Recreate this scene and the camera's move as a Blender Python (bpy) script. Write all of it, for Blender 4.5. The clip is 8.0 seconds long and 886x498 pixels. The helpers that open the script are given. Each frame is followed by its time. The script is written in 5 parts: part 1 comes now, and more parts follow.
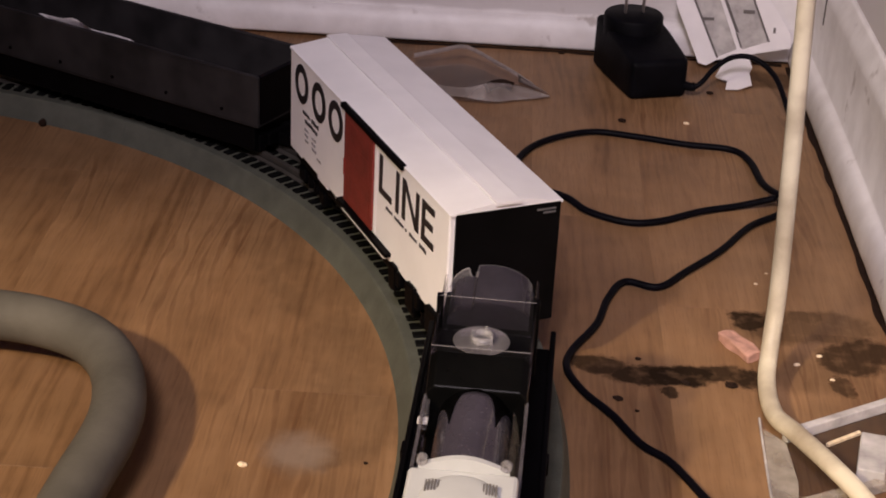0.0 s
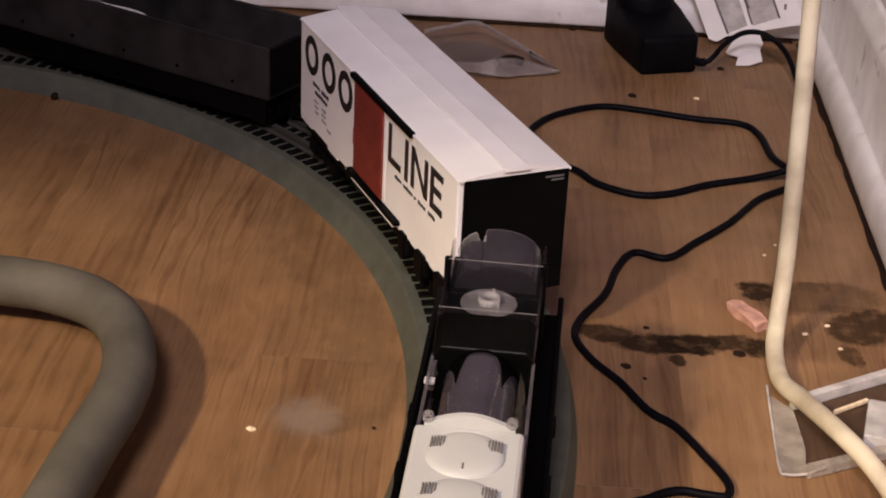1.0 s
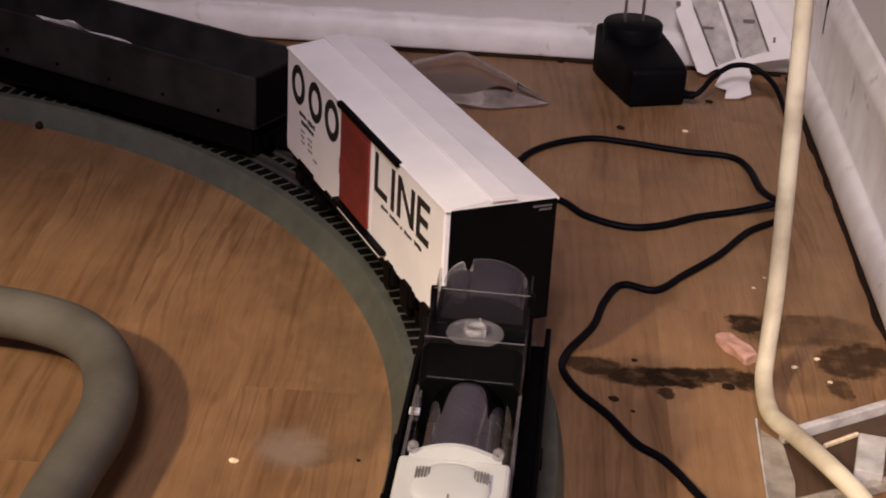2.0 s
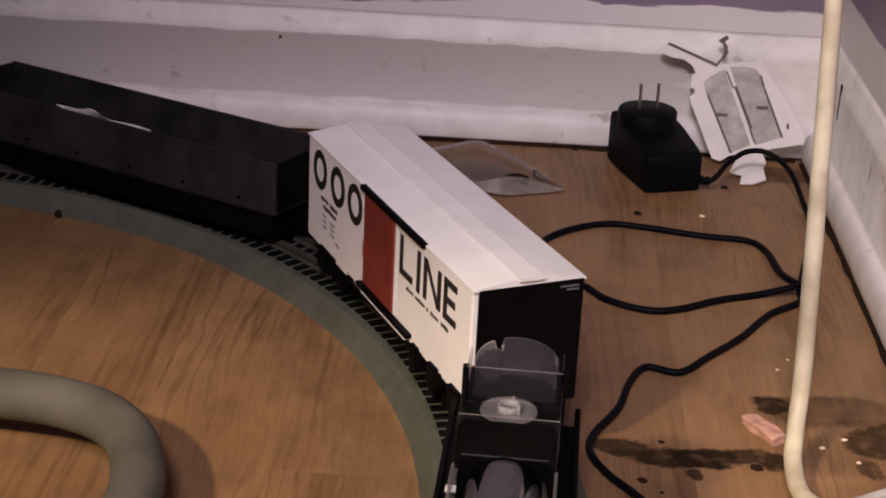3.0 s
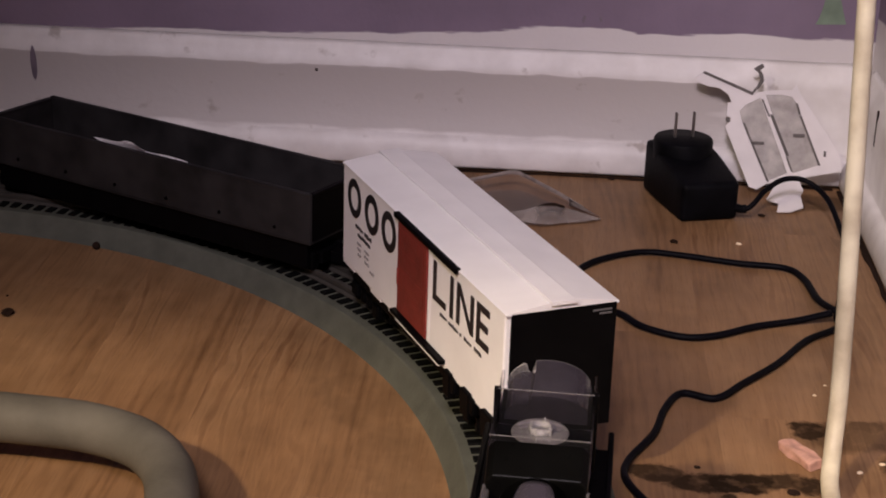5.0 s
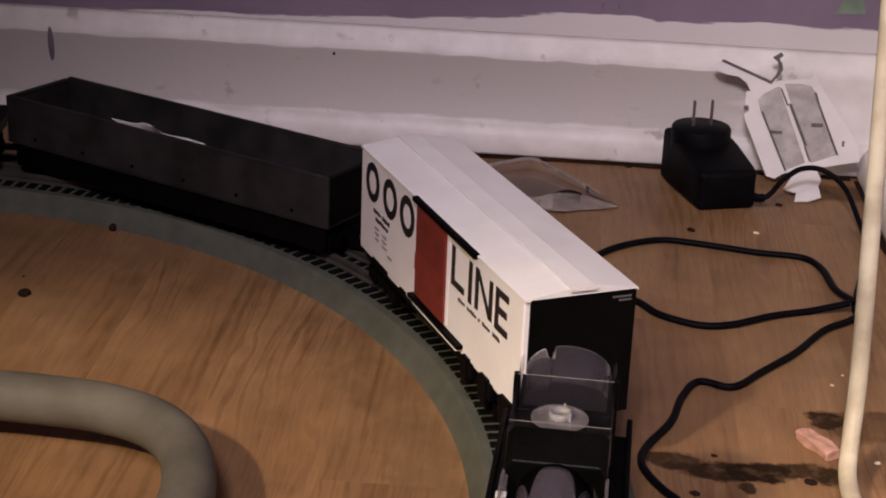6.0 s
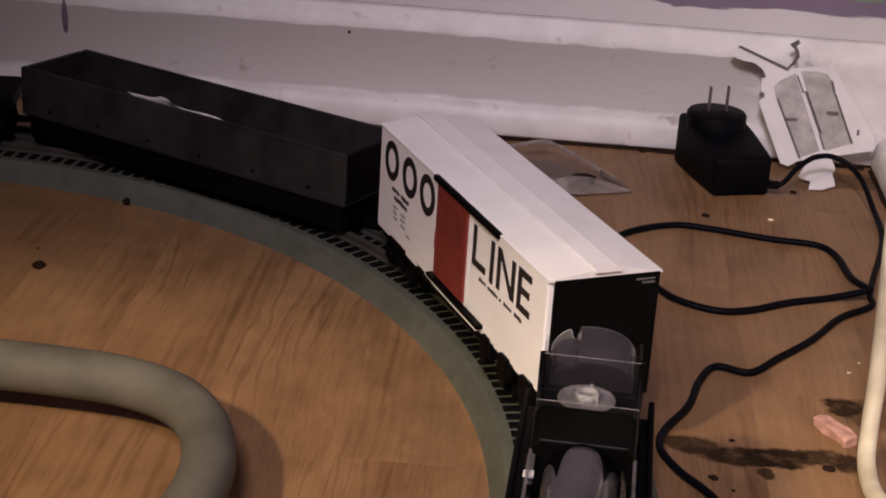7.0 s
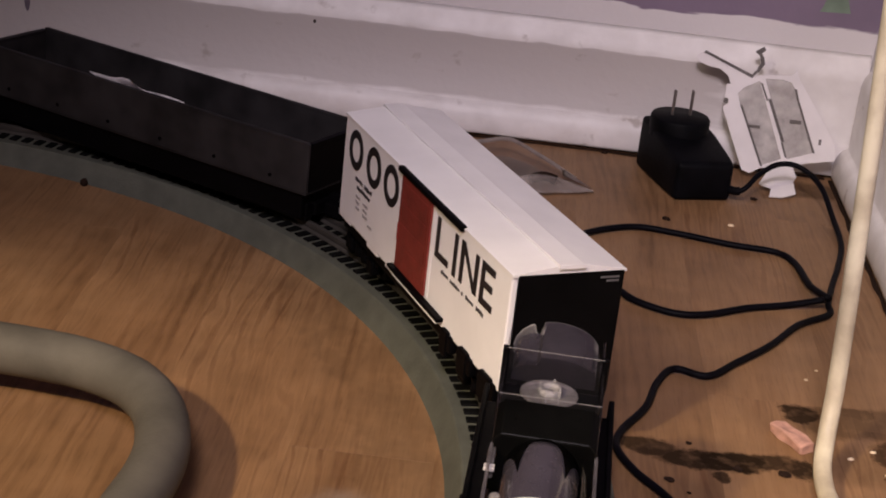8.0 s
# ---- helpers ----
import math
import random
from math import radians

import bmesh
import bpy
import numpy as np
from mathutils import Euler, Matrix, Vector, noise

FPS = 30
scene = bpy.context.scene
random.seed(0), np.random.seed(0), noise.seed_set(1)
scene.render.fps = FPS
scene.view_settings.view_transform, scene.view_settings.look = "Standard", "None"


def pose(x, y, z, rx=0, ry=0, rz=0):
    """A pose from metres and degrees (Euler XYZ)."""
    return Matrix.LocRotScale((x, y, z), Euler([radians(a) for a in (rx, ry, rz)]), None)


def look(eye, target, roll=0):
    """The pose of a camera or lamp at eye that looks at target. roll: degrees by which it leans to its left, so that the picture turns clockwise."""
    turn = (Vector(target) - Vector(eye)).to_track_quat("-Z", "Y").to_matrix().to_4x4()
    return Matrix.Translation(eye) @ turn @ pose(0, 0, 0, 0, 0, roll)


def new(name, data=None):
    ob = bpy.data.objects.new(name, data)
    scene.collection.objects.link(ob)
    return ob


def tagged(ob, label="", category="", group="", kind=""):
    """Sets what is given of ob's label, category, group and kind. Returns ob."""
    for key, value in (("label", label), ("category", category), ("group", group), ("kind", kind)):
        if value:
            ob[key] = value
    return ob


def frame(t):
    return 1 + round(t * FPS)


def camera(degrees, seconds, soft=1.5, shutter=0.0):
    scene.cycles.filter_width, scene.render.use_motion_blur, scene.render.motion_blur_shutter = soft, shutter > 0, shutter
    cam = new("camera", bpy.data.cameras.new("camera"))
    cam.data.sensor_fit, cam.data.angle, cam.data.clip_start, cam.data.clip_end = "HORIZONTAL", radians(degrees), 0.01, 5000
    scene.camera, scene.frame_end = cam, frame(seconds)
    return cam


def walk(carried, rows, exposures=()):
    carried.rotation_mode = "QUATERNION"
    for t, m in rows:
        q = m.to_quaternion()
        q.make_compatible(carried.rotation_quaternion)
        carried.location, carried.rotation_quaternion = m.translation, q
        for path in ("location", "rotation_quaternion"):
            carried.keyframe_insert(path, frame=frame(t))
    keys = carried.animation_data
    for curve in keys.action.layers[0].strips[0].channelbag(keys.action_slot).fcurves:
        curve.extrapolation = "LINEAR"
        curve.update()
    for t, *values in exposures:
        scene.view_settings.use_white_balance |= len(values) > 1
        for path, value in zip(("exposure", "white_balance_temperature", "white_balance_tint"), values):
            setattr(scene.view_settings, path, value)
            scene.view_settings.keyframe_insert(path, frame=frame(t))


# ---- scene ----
# ---- camera and walk ----
cam = camera(29.14, 8.0, soft=1.9)
PATH = [
    (0, (-0.2038, -1.1304, 0.4099), (-0.2268, -0.2377, -0.0400), 3.00),
    (0.5, (-0.2022, -1.1352, 0.4036), (-0.2317, -0.2445, -0.0499), 2.77),
    (1, (-0.2005, -1.1377, 0.4016), (-0.2315, -0.2476, -0.0531), 2.86),
    (1.2, (-0.2011, -1.1364, 0.4010), (-0.2307, -0.2465, -0.0541), 3.03),
    (2.3, (-0.1996, -1.1315, 0.3945), (-0.2253, -0.2253, -0.0275), 3.29),
    (2.5, (-0.2026, -1.1360, 0.3967), (-0.2323, -0.2256, -0.0159), 3.13),
    (3, (-0.2124, -1.1353, 0.3872), (-0.2400, -0.2116, 0.0053), 2.89),
    (3.5, (-0.2148, -1.1362, 0.3832), (-0.2546, -0.2065, 0.0170), 2.32),
    (4, (-0.2111, -1.1377, 0.3817), (-0.2585, -0.2051, 0.0241), 2.08),
    (4.5, (-0.2062, -1.1378, 0.3812), (-0.2594, -0.2051, 0.0246), 1.87),
    (4.7, (-0.2059, -1.1389, 0.3814), (-0.2601, -0.2067, 0.0235), 1.82),
    (5.8, (-0.2106, -1.1376, 0.3801), (-0.2700, -0.2091, 0.0135), 2.24),
    (6, (-0.2112, -1.1376, 0.3792), (-0.2711, -0.2096, 0.0116), 2.41),
    (6.5, (-0.2208, -1.1376, 0.3776), (-0.2820, -0.2117, 0.0048), 2.81),
    (7, (-0.2250, -1.1371, 0.3747), (-0.2793, -0.2119, -0.0006), 3.65),
    (7.5, (-0.2277, -1.1375, 0.3716), (-0.2693, -0.2120, -0.0047), 4.83),
    (8, (-0.2316, -1.1331, 0.3680), (-0.2558, -0.2054, -0.0045), 6.47),
]
walk(cam, [(t, look(eye, target, roll)) for t, eye, target, roll in PATH])

# ---- light ----
world = bpy.data.worlds.new("world")
scene.world = world
world.use_nodes = True
world.node_tree.nodes["Background"].inputs[0].default_value = (0.55, 0.5, 0.62, 1)
world.node_tree.nodes["Background"].inputs[1].default_value = 0.004
scene.view_settings.exposure = -0.12


def lamp(name, kind, m, energy, colour, **settings):
    data = bpy.data.lights.new(name, kind)
    data.energy, data.color = energy, colour
    if "size" in settings:
        data.size = settings["size"]
    if "radius" in settings:
        data.shadow_soft_size = settings["radius"]
    if "cone" in settings:
        data.spot_size, data.spot_blend = radians(settings["cone"]), settings["blend"]
    ob = new(name, data)
    ob.matrix_world = m
    return ob


# cool light of a lamp over the room, an added unseen fill that brightens the corner, and a warm lamp low before it
lamp("ceiling_lamp_light", "SPOT", look((-0.34, -1.82, 1.42), (0.02, -0.24, 0.03)), 113, (1.0, 0.86, 0.97), radius=0.2, cone=43.5, blend=1.0)
lamp("corner_fill_light", "SPOT", look((-0.72, -1.15, 1.00), (0.055, -0.31, 0.165)), 41, (1.0, 0.85, 0.66), radius=0.18, cone=26, blend=0.8)
lamp("floor_lamp_light", "SPOT", look((-0.80, -1.36, 0.85), (-0.6428, -1.3269, -0.137)), 61, (1.0, 0.775, 0.50), radius=0.03, cone=100.8, blend=0.12)


# ---- materials ----
def shader(name, colour, rough=0.5, metal=0.0, vary=0.12, scale=60.0, bump=0.15, fine=400.0, coat=0.0, second=None, gloss=0.5):
    """A surface whose colour and gloss wander at two scales, with fine relief."""
    mat = bpy.data.materials.new(name)
    mat.use_nodes = True
    nt = mat.node_tree
    bsdf = nt.nodes["Principled BSDF"]
    geo = nt.nodes.new("ShaderNodeNewGeometry")
    big = nt.nodes.new("ShaderNodeTexNoise")
    big.inputs["Scale"].default_value, big.inputs["Detail"].default_value = scale, 6
    small = nt.nodes.new("ShaderNodeTexNoise")
    small.inputs["Scale"].default_value, small.inputs["Detail"].default_value = fine, 3
    for n in (big, small):
        nt.links.new(geo.outputs["Position"], n.inputs["Vector"])
    ramp = nt.nodes.new("ShaderNodeValToRGB")
    dark = second or tuple(c * (1 - 2 * vary) for c in colour)
    light = tuple(min(1, c * (1 + vary)) for c in colour)
    ramp.color_ramp.elements[0].position, ramp.color_ramp.elements[1].position = 0.3, 0.65
    ramp.color_ramp.elements[0].color, ramp.color_ramp.elements[1].color = (*dark, 1), (*light, 1)
    nt.links.new(big.outputs["Fac"], ramp.inputs["Fac"])
    nt.links.new(ramp.outputs["Color"], bsdf.inputs["Base Color"])
    rr = nt.nodes.new("ShaderNodeMapRange")
    rr.inputs["To Min"].default_value, rr.inputs["To Max"].default_value = max(0.02, rough - 0.08), min(1, rough + 0.1)
    nt.links.new(small.outputs["Fac"], rr.inputs["Value"])
    nt.links.new(rr.outputs["Result"], bsdf.inputs["Roughness"])
    bsdf.inputs["Metallic"].default_value = metal
    bsdf.inputs["Coat Weight"].default_value = coat
    bsdf.inputs["Specular IOR Level"].default_value = gloss
    bp = nt.nodes.new("ShaderNodeBump")
    bp.inputs["Strength"].default_value, bp.inputs["Distance"].default_value = bump, 0.0006
    nt.links.new(small.outputs["Fac"], bp.inputs["Height"])
    nt.links.new(bp.outputs["Normal"], bsdf.inputs["Normal"])
    return mat


def math_node(nt, op, a, b=None):
    n = nt.nodes.new("ShaderNodeMath")
    n.operation = op
    for i, v in enumerate((a, b)):
        if v is None:
            continue
        if isinstance(v, (int, float)):
            n.inputs[i].default_value = v
        else:
            nt.links.new(v, n.inputs[i])
    return n.outputs[0]


def wood_floor():
    """Worn oak-look laminate: grain along y, a tone of its own for each board, dirt with its own outline near the corner."""
    mat = bpy.data.materials.new("oak_laminate")
    mat.use_nodes = True
    nt = mat.node_tree
    bsdf = nt.nodes["Principled BSDF"]
    geo = nt.nodes.new("ShaderNodeNewGeometry")
    info = nt.nodes.new("ShaderNodeObjectInfo")
    shift = nt.nodes.new("ShaderNodeVectorMath")
    shift.operation = "MULTIPLY_ADD"
    comb = nt.nodes.new("ShaderNodeCombineXYZ")
    for i, k in enumerate((3.1, 7.7, 1.3)):
        nt.links.new(math_node(nt, "MULTIPLY", info.outputs["Random"], k), comb.inputs[i])
    shift.inputs[1].default_value = (1, 1, 1)
    nt.links.new(geo.outputs["Position"], shift.inputs[0])
    nt.links.new(comb.outputs[0], shift.inputs[2])

    def grain(sx, sy, detail, distort):
        m = nt.nodes.new("ShaderNodeMapping")
        m.inputs["Scale"].default_value = (sx, sy, 1)
        nt.links.new(shift.outputs[0], m.inputs["Vector"])
        n = nt.nodes.new("ShaderNodeTexNoise")
        n.inputs["Scale"].default_value, n.inputs["Detail"].default_value = 1, detail
        n.inputs["Distortion"].default_value = distort
        nt.links.new(m.outputs[0], n.inputs["Vector"])
        return n.outputs["Fac"]

    wide, fine, pores = grain(13, 3.0, 5, 1.2), grain(260, 11, 5, 0.2), grain(1000, 60, 2, 0)
    wm = nt.nodes.new("ShaderNodeMapping")
    wm.inputs["Scale"].default_value = (1, 0.13, 1)
    nt.links.new(shift.outputs[0], wm.inputs["Vector"])
    wave = nt.nodes.new("ShaderNodeTexWave")
    wave.bands_direction = "X"
    wave.inputs["Scale"].default_value, wave.inputs["Distortion"].default_value = 42, 14
    wave.inputs["Detail"].default_value, wave.inputs["Detail Scale"].default_value = 3, 1.1
    nt.links.new(wm.outputs[0], wave.inputs["Vector"])
    mixed = math_node(nt, "ADD", math_node(nt, "MULTIPLY", wide, 0.64), math_node(nt, "ADD", math_node(nt, "MULTIPLY", fine, 0.26), math_node(nt, "MULTIPLY", wave.outputs["Fac"], 0.10)))
    ramp = nt.nodes.new("ShaderNodeValToRGB")
    ramp.color_ramp.elements[0].position, ramp.color_ramp.elements[0].color = 0.30, (0.150, 0.077, 0.033, 1)
    ramp.color_ramp.elements[1].position, ramp.color_ramp.elements[1].color = 0.70, (0.296, 0.172, 0.085, 1)
    e = ramp.color_ramp.elements.new(0.47)
    e.color = (0.238, 0.130, 0.060, 1)
    nt.links.new(mixed, ramp.inputs["Fac"])
    tone = nt.nodes.new("ShaderNodeHueSaturation")
    nt.links.new(ramp.outputs["Color"], tone.inputs["Color"])
    value = nt.nodes.new("ShaderNodeMapRange")
    value.inputs["To Min"].default_value, value.inputs["To Max"].default_value = 0.93, 1.06
    nt.links.new(info.outputs["Random"], value.inputs["Value"])
    nt.links.new(value.outputs["Result"], tone.inputs["Value"])
    poremix = nt.nodes.new("ShaderNodeMix")
    poremix.data_type, poremix.blend_type = "RGBA", "MULTIPLY"
    pr = nt.nodes.new("ShaderNodeMapRange")
    pr.inputs["From Min"].default_value, pr.inputs["From Max"].default_value = 0.52, 0.7
    nt.links.new(pores, pr.inputs["Value"])
    nt.links.new(math_node(nt, "MULTIPLY", pr.outputs["Result"], 0.28), poremix.inputs[0])
    nt.links.new(tone.outputs["Color"], poremix.inputs[6])
    poremix.inputs[7].default_value = (0.45, 0.36, 0.3, 1)
    streak = nt.nodes.new("ShaderNodeMapRange")
    streak.inputs["From Min"].default_value, streak.inputs["From Max"].default_value = 0.54, 0.68
    nt.links.new(grain(95, 5.5, 5, 0.5), streak.inputs["Value"])
    feather = nt.nodes.new("ShaderNodeMix")
    feather.data_type, feather.blend_type = "RGBA", "MULTIPLY"
    patch = nt.nodes.new("ShaderNodeMapRange")
    patch.inputs["From Min"].default_value, patch.inputs["From Max"].default_value = 0.47, 0.60
    patch.inputs["To Min"].default_value = 0.06
    nt.links.new(grain(11, 3.5, 2, 0.3), patch.inputs["Value"])
    line = nt.nodes.new("ShaderNodeMapRange")
    line.interpolation_type = "SMOOTHSTEP"
    line.inputs["From Min"].default_value, line.inputs["From Max"].default_value = 0.70, 0.97
    nt.links.new(wave.outputs["Fac"], line.inputs["Value"])
    both = math_node(nt, "ADD", math_node(nt, "MULTIPLY", streak.outputs["Result"], 0.40), math_node(nt, "MULTIPLY", line.outputs["Result"], 0.48))
    nt.links.new(math_node(nt, "MULTIPLY", both, patch.outputs["Result"]), feather.inputs[0])
    nt.links.new(poremix.outputs[2], feather.inputs[6])
    feather.inputs[7].default_value = (0.50, 0.40, 0.33, 1)
    # dirt and the fainter band: x, y, half length, half width, turn, strength
    warp = nt.nodes.new("ShaderNodeTexNoise")
    warp.inputs["Scale"].default_value, warp.inputs["Detail"].default_value = 62, 9
    warp.inputs["Roughness"].default_value = 0.72
    nt.links.new(geo.outputs["Position"], warp.inputs["Vector"])
    wv = nt.nodes.new("ShaderNodeVectorMath")
    wv.operation = "MULTIPLY_ADD"
    wv.inputs[1].default_value = (0.018, 0.018, 0)
    nt.links.new(warp.outputs["Color"], wv.inputs[0])
    nt.links.new(geo.outputs["Position"], wv.inputs[2])
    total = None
    for x, y, a, b, turn, k in DIRT_AND_BAND:
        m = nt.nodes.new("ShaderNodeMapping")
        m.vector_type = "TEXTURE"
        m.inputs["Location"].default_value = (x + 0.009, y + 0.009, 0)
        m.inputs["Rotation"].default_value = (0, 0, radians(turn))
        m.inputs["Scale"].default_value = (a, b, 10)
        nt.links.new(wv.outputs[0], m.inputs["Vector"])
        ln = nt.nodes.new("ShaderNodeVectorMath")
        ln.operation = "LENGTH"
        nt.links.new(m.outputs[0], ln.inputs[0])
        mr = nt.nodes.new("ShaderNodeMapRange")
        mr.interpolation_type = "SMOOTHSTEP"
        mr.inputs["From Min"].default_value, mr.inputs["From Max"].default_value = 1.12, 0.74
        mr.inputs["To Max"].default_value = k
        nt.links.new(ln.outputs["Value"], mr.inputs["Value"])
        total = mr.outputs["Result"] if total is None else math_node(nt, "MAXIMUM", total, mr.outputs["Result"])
    speck = nt.nodes.new("ShaderNodeTexNoise")
    speck.inputs["Scale"].default_value, speck.inputs["Detail"].default_value = 130, 6
    nt.links.new(geo.outputs["Position"], speck.inputs["Vector"])
    sm = nt.nodes.new("ShaderNodeMapRange")
    sm.inputs["From Min"].default_value, sm.inputs["From Max"].default_value = 0.22, 0.5
    sm.inputs["To Min"].default_value = 0.62
    nt.links.new(speck.outputs["Fac"], sm.inputs["Value"])
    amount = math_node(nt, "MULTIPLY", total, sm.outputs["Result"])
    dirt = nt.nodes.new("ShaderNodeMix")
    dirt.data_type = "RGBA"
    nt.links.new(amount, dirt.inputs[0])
    blot = nt.nodes.new("ShaderNodeTexNoise")
    blot.inputs["Scale"].default_value, blot.inputs["Detail"].default_value = 38, 6
    nt.links.new(shift.outputs[0], blot.inputs["Vector"])
    bm_range = nt.nodes.new("ShaderNodeMapRange")
    bm_range.inputs["From Min"].default_value, bm_range.inputs["From Max"].default_value = 0.3, 0.7
    bm_range.inputs["To Min"].default_value, bm_range.inputs["To Max"].default_value = 0.86, 1.13
    nt.links.new(blot.outputs["Fac"], bm_range.inputs["Value"])
    mottle = nt.nodes.new("ShaderNodeHueSaturation")
    nt.links.new(feather.outputs[2], mottle.inputs["Color"])
    nt.links.new(bm_range.outputs["Result"], mottle.inputs["Value"])
    nt.links.new(mottle.outputs["Color"], dirt.inputs[6])
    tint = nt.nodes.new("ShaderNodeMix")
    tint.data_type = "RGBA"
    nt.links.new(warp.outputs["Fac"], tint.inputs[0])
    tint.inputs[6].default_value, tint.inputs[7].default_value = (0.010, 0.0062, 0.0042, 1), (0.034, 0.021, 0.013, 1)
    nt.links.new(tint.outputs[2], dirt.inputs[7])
    dm = nt.nodes.new("ShaderNodeMapping")
    dm.vector_type = "TEXTURE"
    dm.inputs["Location"].default_value = (-0.277 + 0.009, -0.520 + 0.009, 0)
    dm.inputs["Rotation"].default_value = (0, 0, radians(25))
    dm.inputs["Scale"].default_value = (0.017, 0.019, 10)
    nt.links.new(wv.outputs[0], dm.inputs["Vector"])
    dl = nt.nodes.new("ShaderNodeVectorMath")
    dl.operation = "LENGTH"
    nt.links.new(dm.outputs[0], dl.inputs[0])
    dr = nt.nodes.new("ShaderNodeMapRange")
    dr.interpolation_type = "SMOOTHSTEP"
    dr.inputs["From Min"].default_value, dr.inputs["From Max"].default_value = 1.2, 0.3
    dr.inputs["To Max"].default_value = 0.75
    nt.links.new(dl.outputs["Value"], dr.inputs["Value"])
    dust = nt.nodes.new("ShaderNodeMix")
    dust.data_type = "RGBA"
    nt.links.new(math_node(nt, "MULTIPLY", dr.outputs["Result"], sm.outputs["Result"]), dust.inputs[0])
    nt.links.new(dirt.outputs[2], dust.inputs[6])
    dust.inputs[7].default_value = (0.27, 0.20, 0.15, 1)
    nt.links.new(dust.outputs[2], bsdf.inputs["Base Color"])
    rr = nt.nodes.new("ShaderNodeMapRange")
    rr.inputs["To Min"].default_value, rr.inputs["To Max"].default_value = 0.42, 0.62
    nt.links.new(fine, rr.inputs["Value"])
    nt.links.new(math_node(nt, "ADD", rr.outputs["Result"], math_node(nt, "MULTIPLY", amount, 0.35)), bsdf.inputs["Roughness"])
    nt.links.new(math_node(nt, "MULTIPLY", math_node(nt, "SUBTRACT", 1.0, amount), 0.4), bsdf.inputs["Specular IOR Level"])
    bp = nt.nodes.new("ShaderNodeBump")
    bp.inputs["Strength"].default_value, bp.inputs["Distance"].default_value = 0.16, 0.0005
    nt.links.new(fine, bp.inputs["Height"])
    nt.links.new(bp.outputs["Normal"], bsdf.inputs["Normal"])
    return mat


# patches of grime on the boards, then fainter darker areas: x, y, half length, half width, turn, strength
DIRT_AND_BAND = [
    (-0.1463, -0.4276, 0.0150, 0.0090, -5, 0.90),
    (-0.1262, -0.4358, 0.0170, 0.0098, 2, 0.95),
    (-0.1071, -0.4333, 0.0210, 0.0100, 7, 1.00),
    (-0.0893, -0.4299, 0.0150, 0.0085, 8, 0.90),
    (-0.0751, -0.4329, 0.0090, 0.0101, 7, 0.95),
    (-0.1126, -0.4491, 0.0050, 0.0061, 8, 0.90),
    (-0.0673, -0.3754, 0.0110, 0.0114, 8, 0.95),
    (-0.0510, -0.3813, 0.0230, 0.0180, 8, 0.52),
    (-0.0276, -0.3781, 0.0215, 0.0185, 8, 0.46),
    (-0.0400, -0.3678, 0.0110, 0.0070, 8, 0.60),
    (-0.0235, -0.4101, 0.0175, 0.0165, 7, 0.82),
    (-0.0303, -0.4344, 0.0060, 0.0100, 8, 0.75),
    (-0.0128, -0.3997, 0.0150, 0.0150, 7, 0.85),
    (-0.045, -0.425, 0.03, 0.02, 0, 0.22),
    (-0.2665, -0.5235, 0.010, 0.010, 0, 0.30),
    # darker spot in the corner
    (-0.02, -0.03, 0.03, 0.018, 0, 0.5),
    # faint darker band that follows the inner edge of the roadbed
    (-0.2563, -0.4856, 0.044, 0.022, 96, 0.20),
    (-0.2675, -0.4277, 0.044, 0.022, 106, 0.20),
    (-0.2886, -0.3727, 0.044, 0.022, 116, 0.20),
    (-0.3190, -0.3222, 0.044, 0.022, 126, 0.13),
]


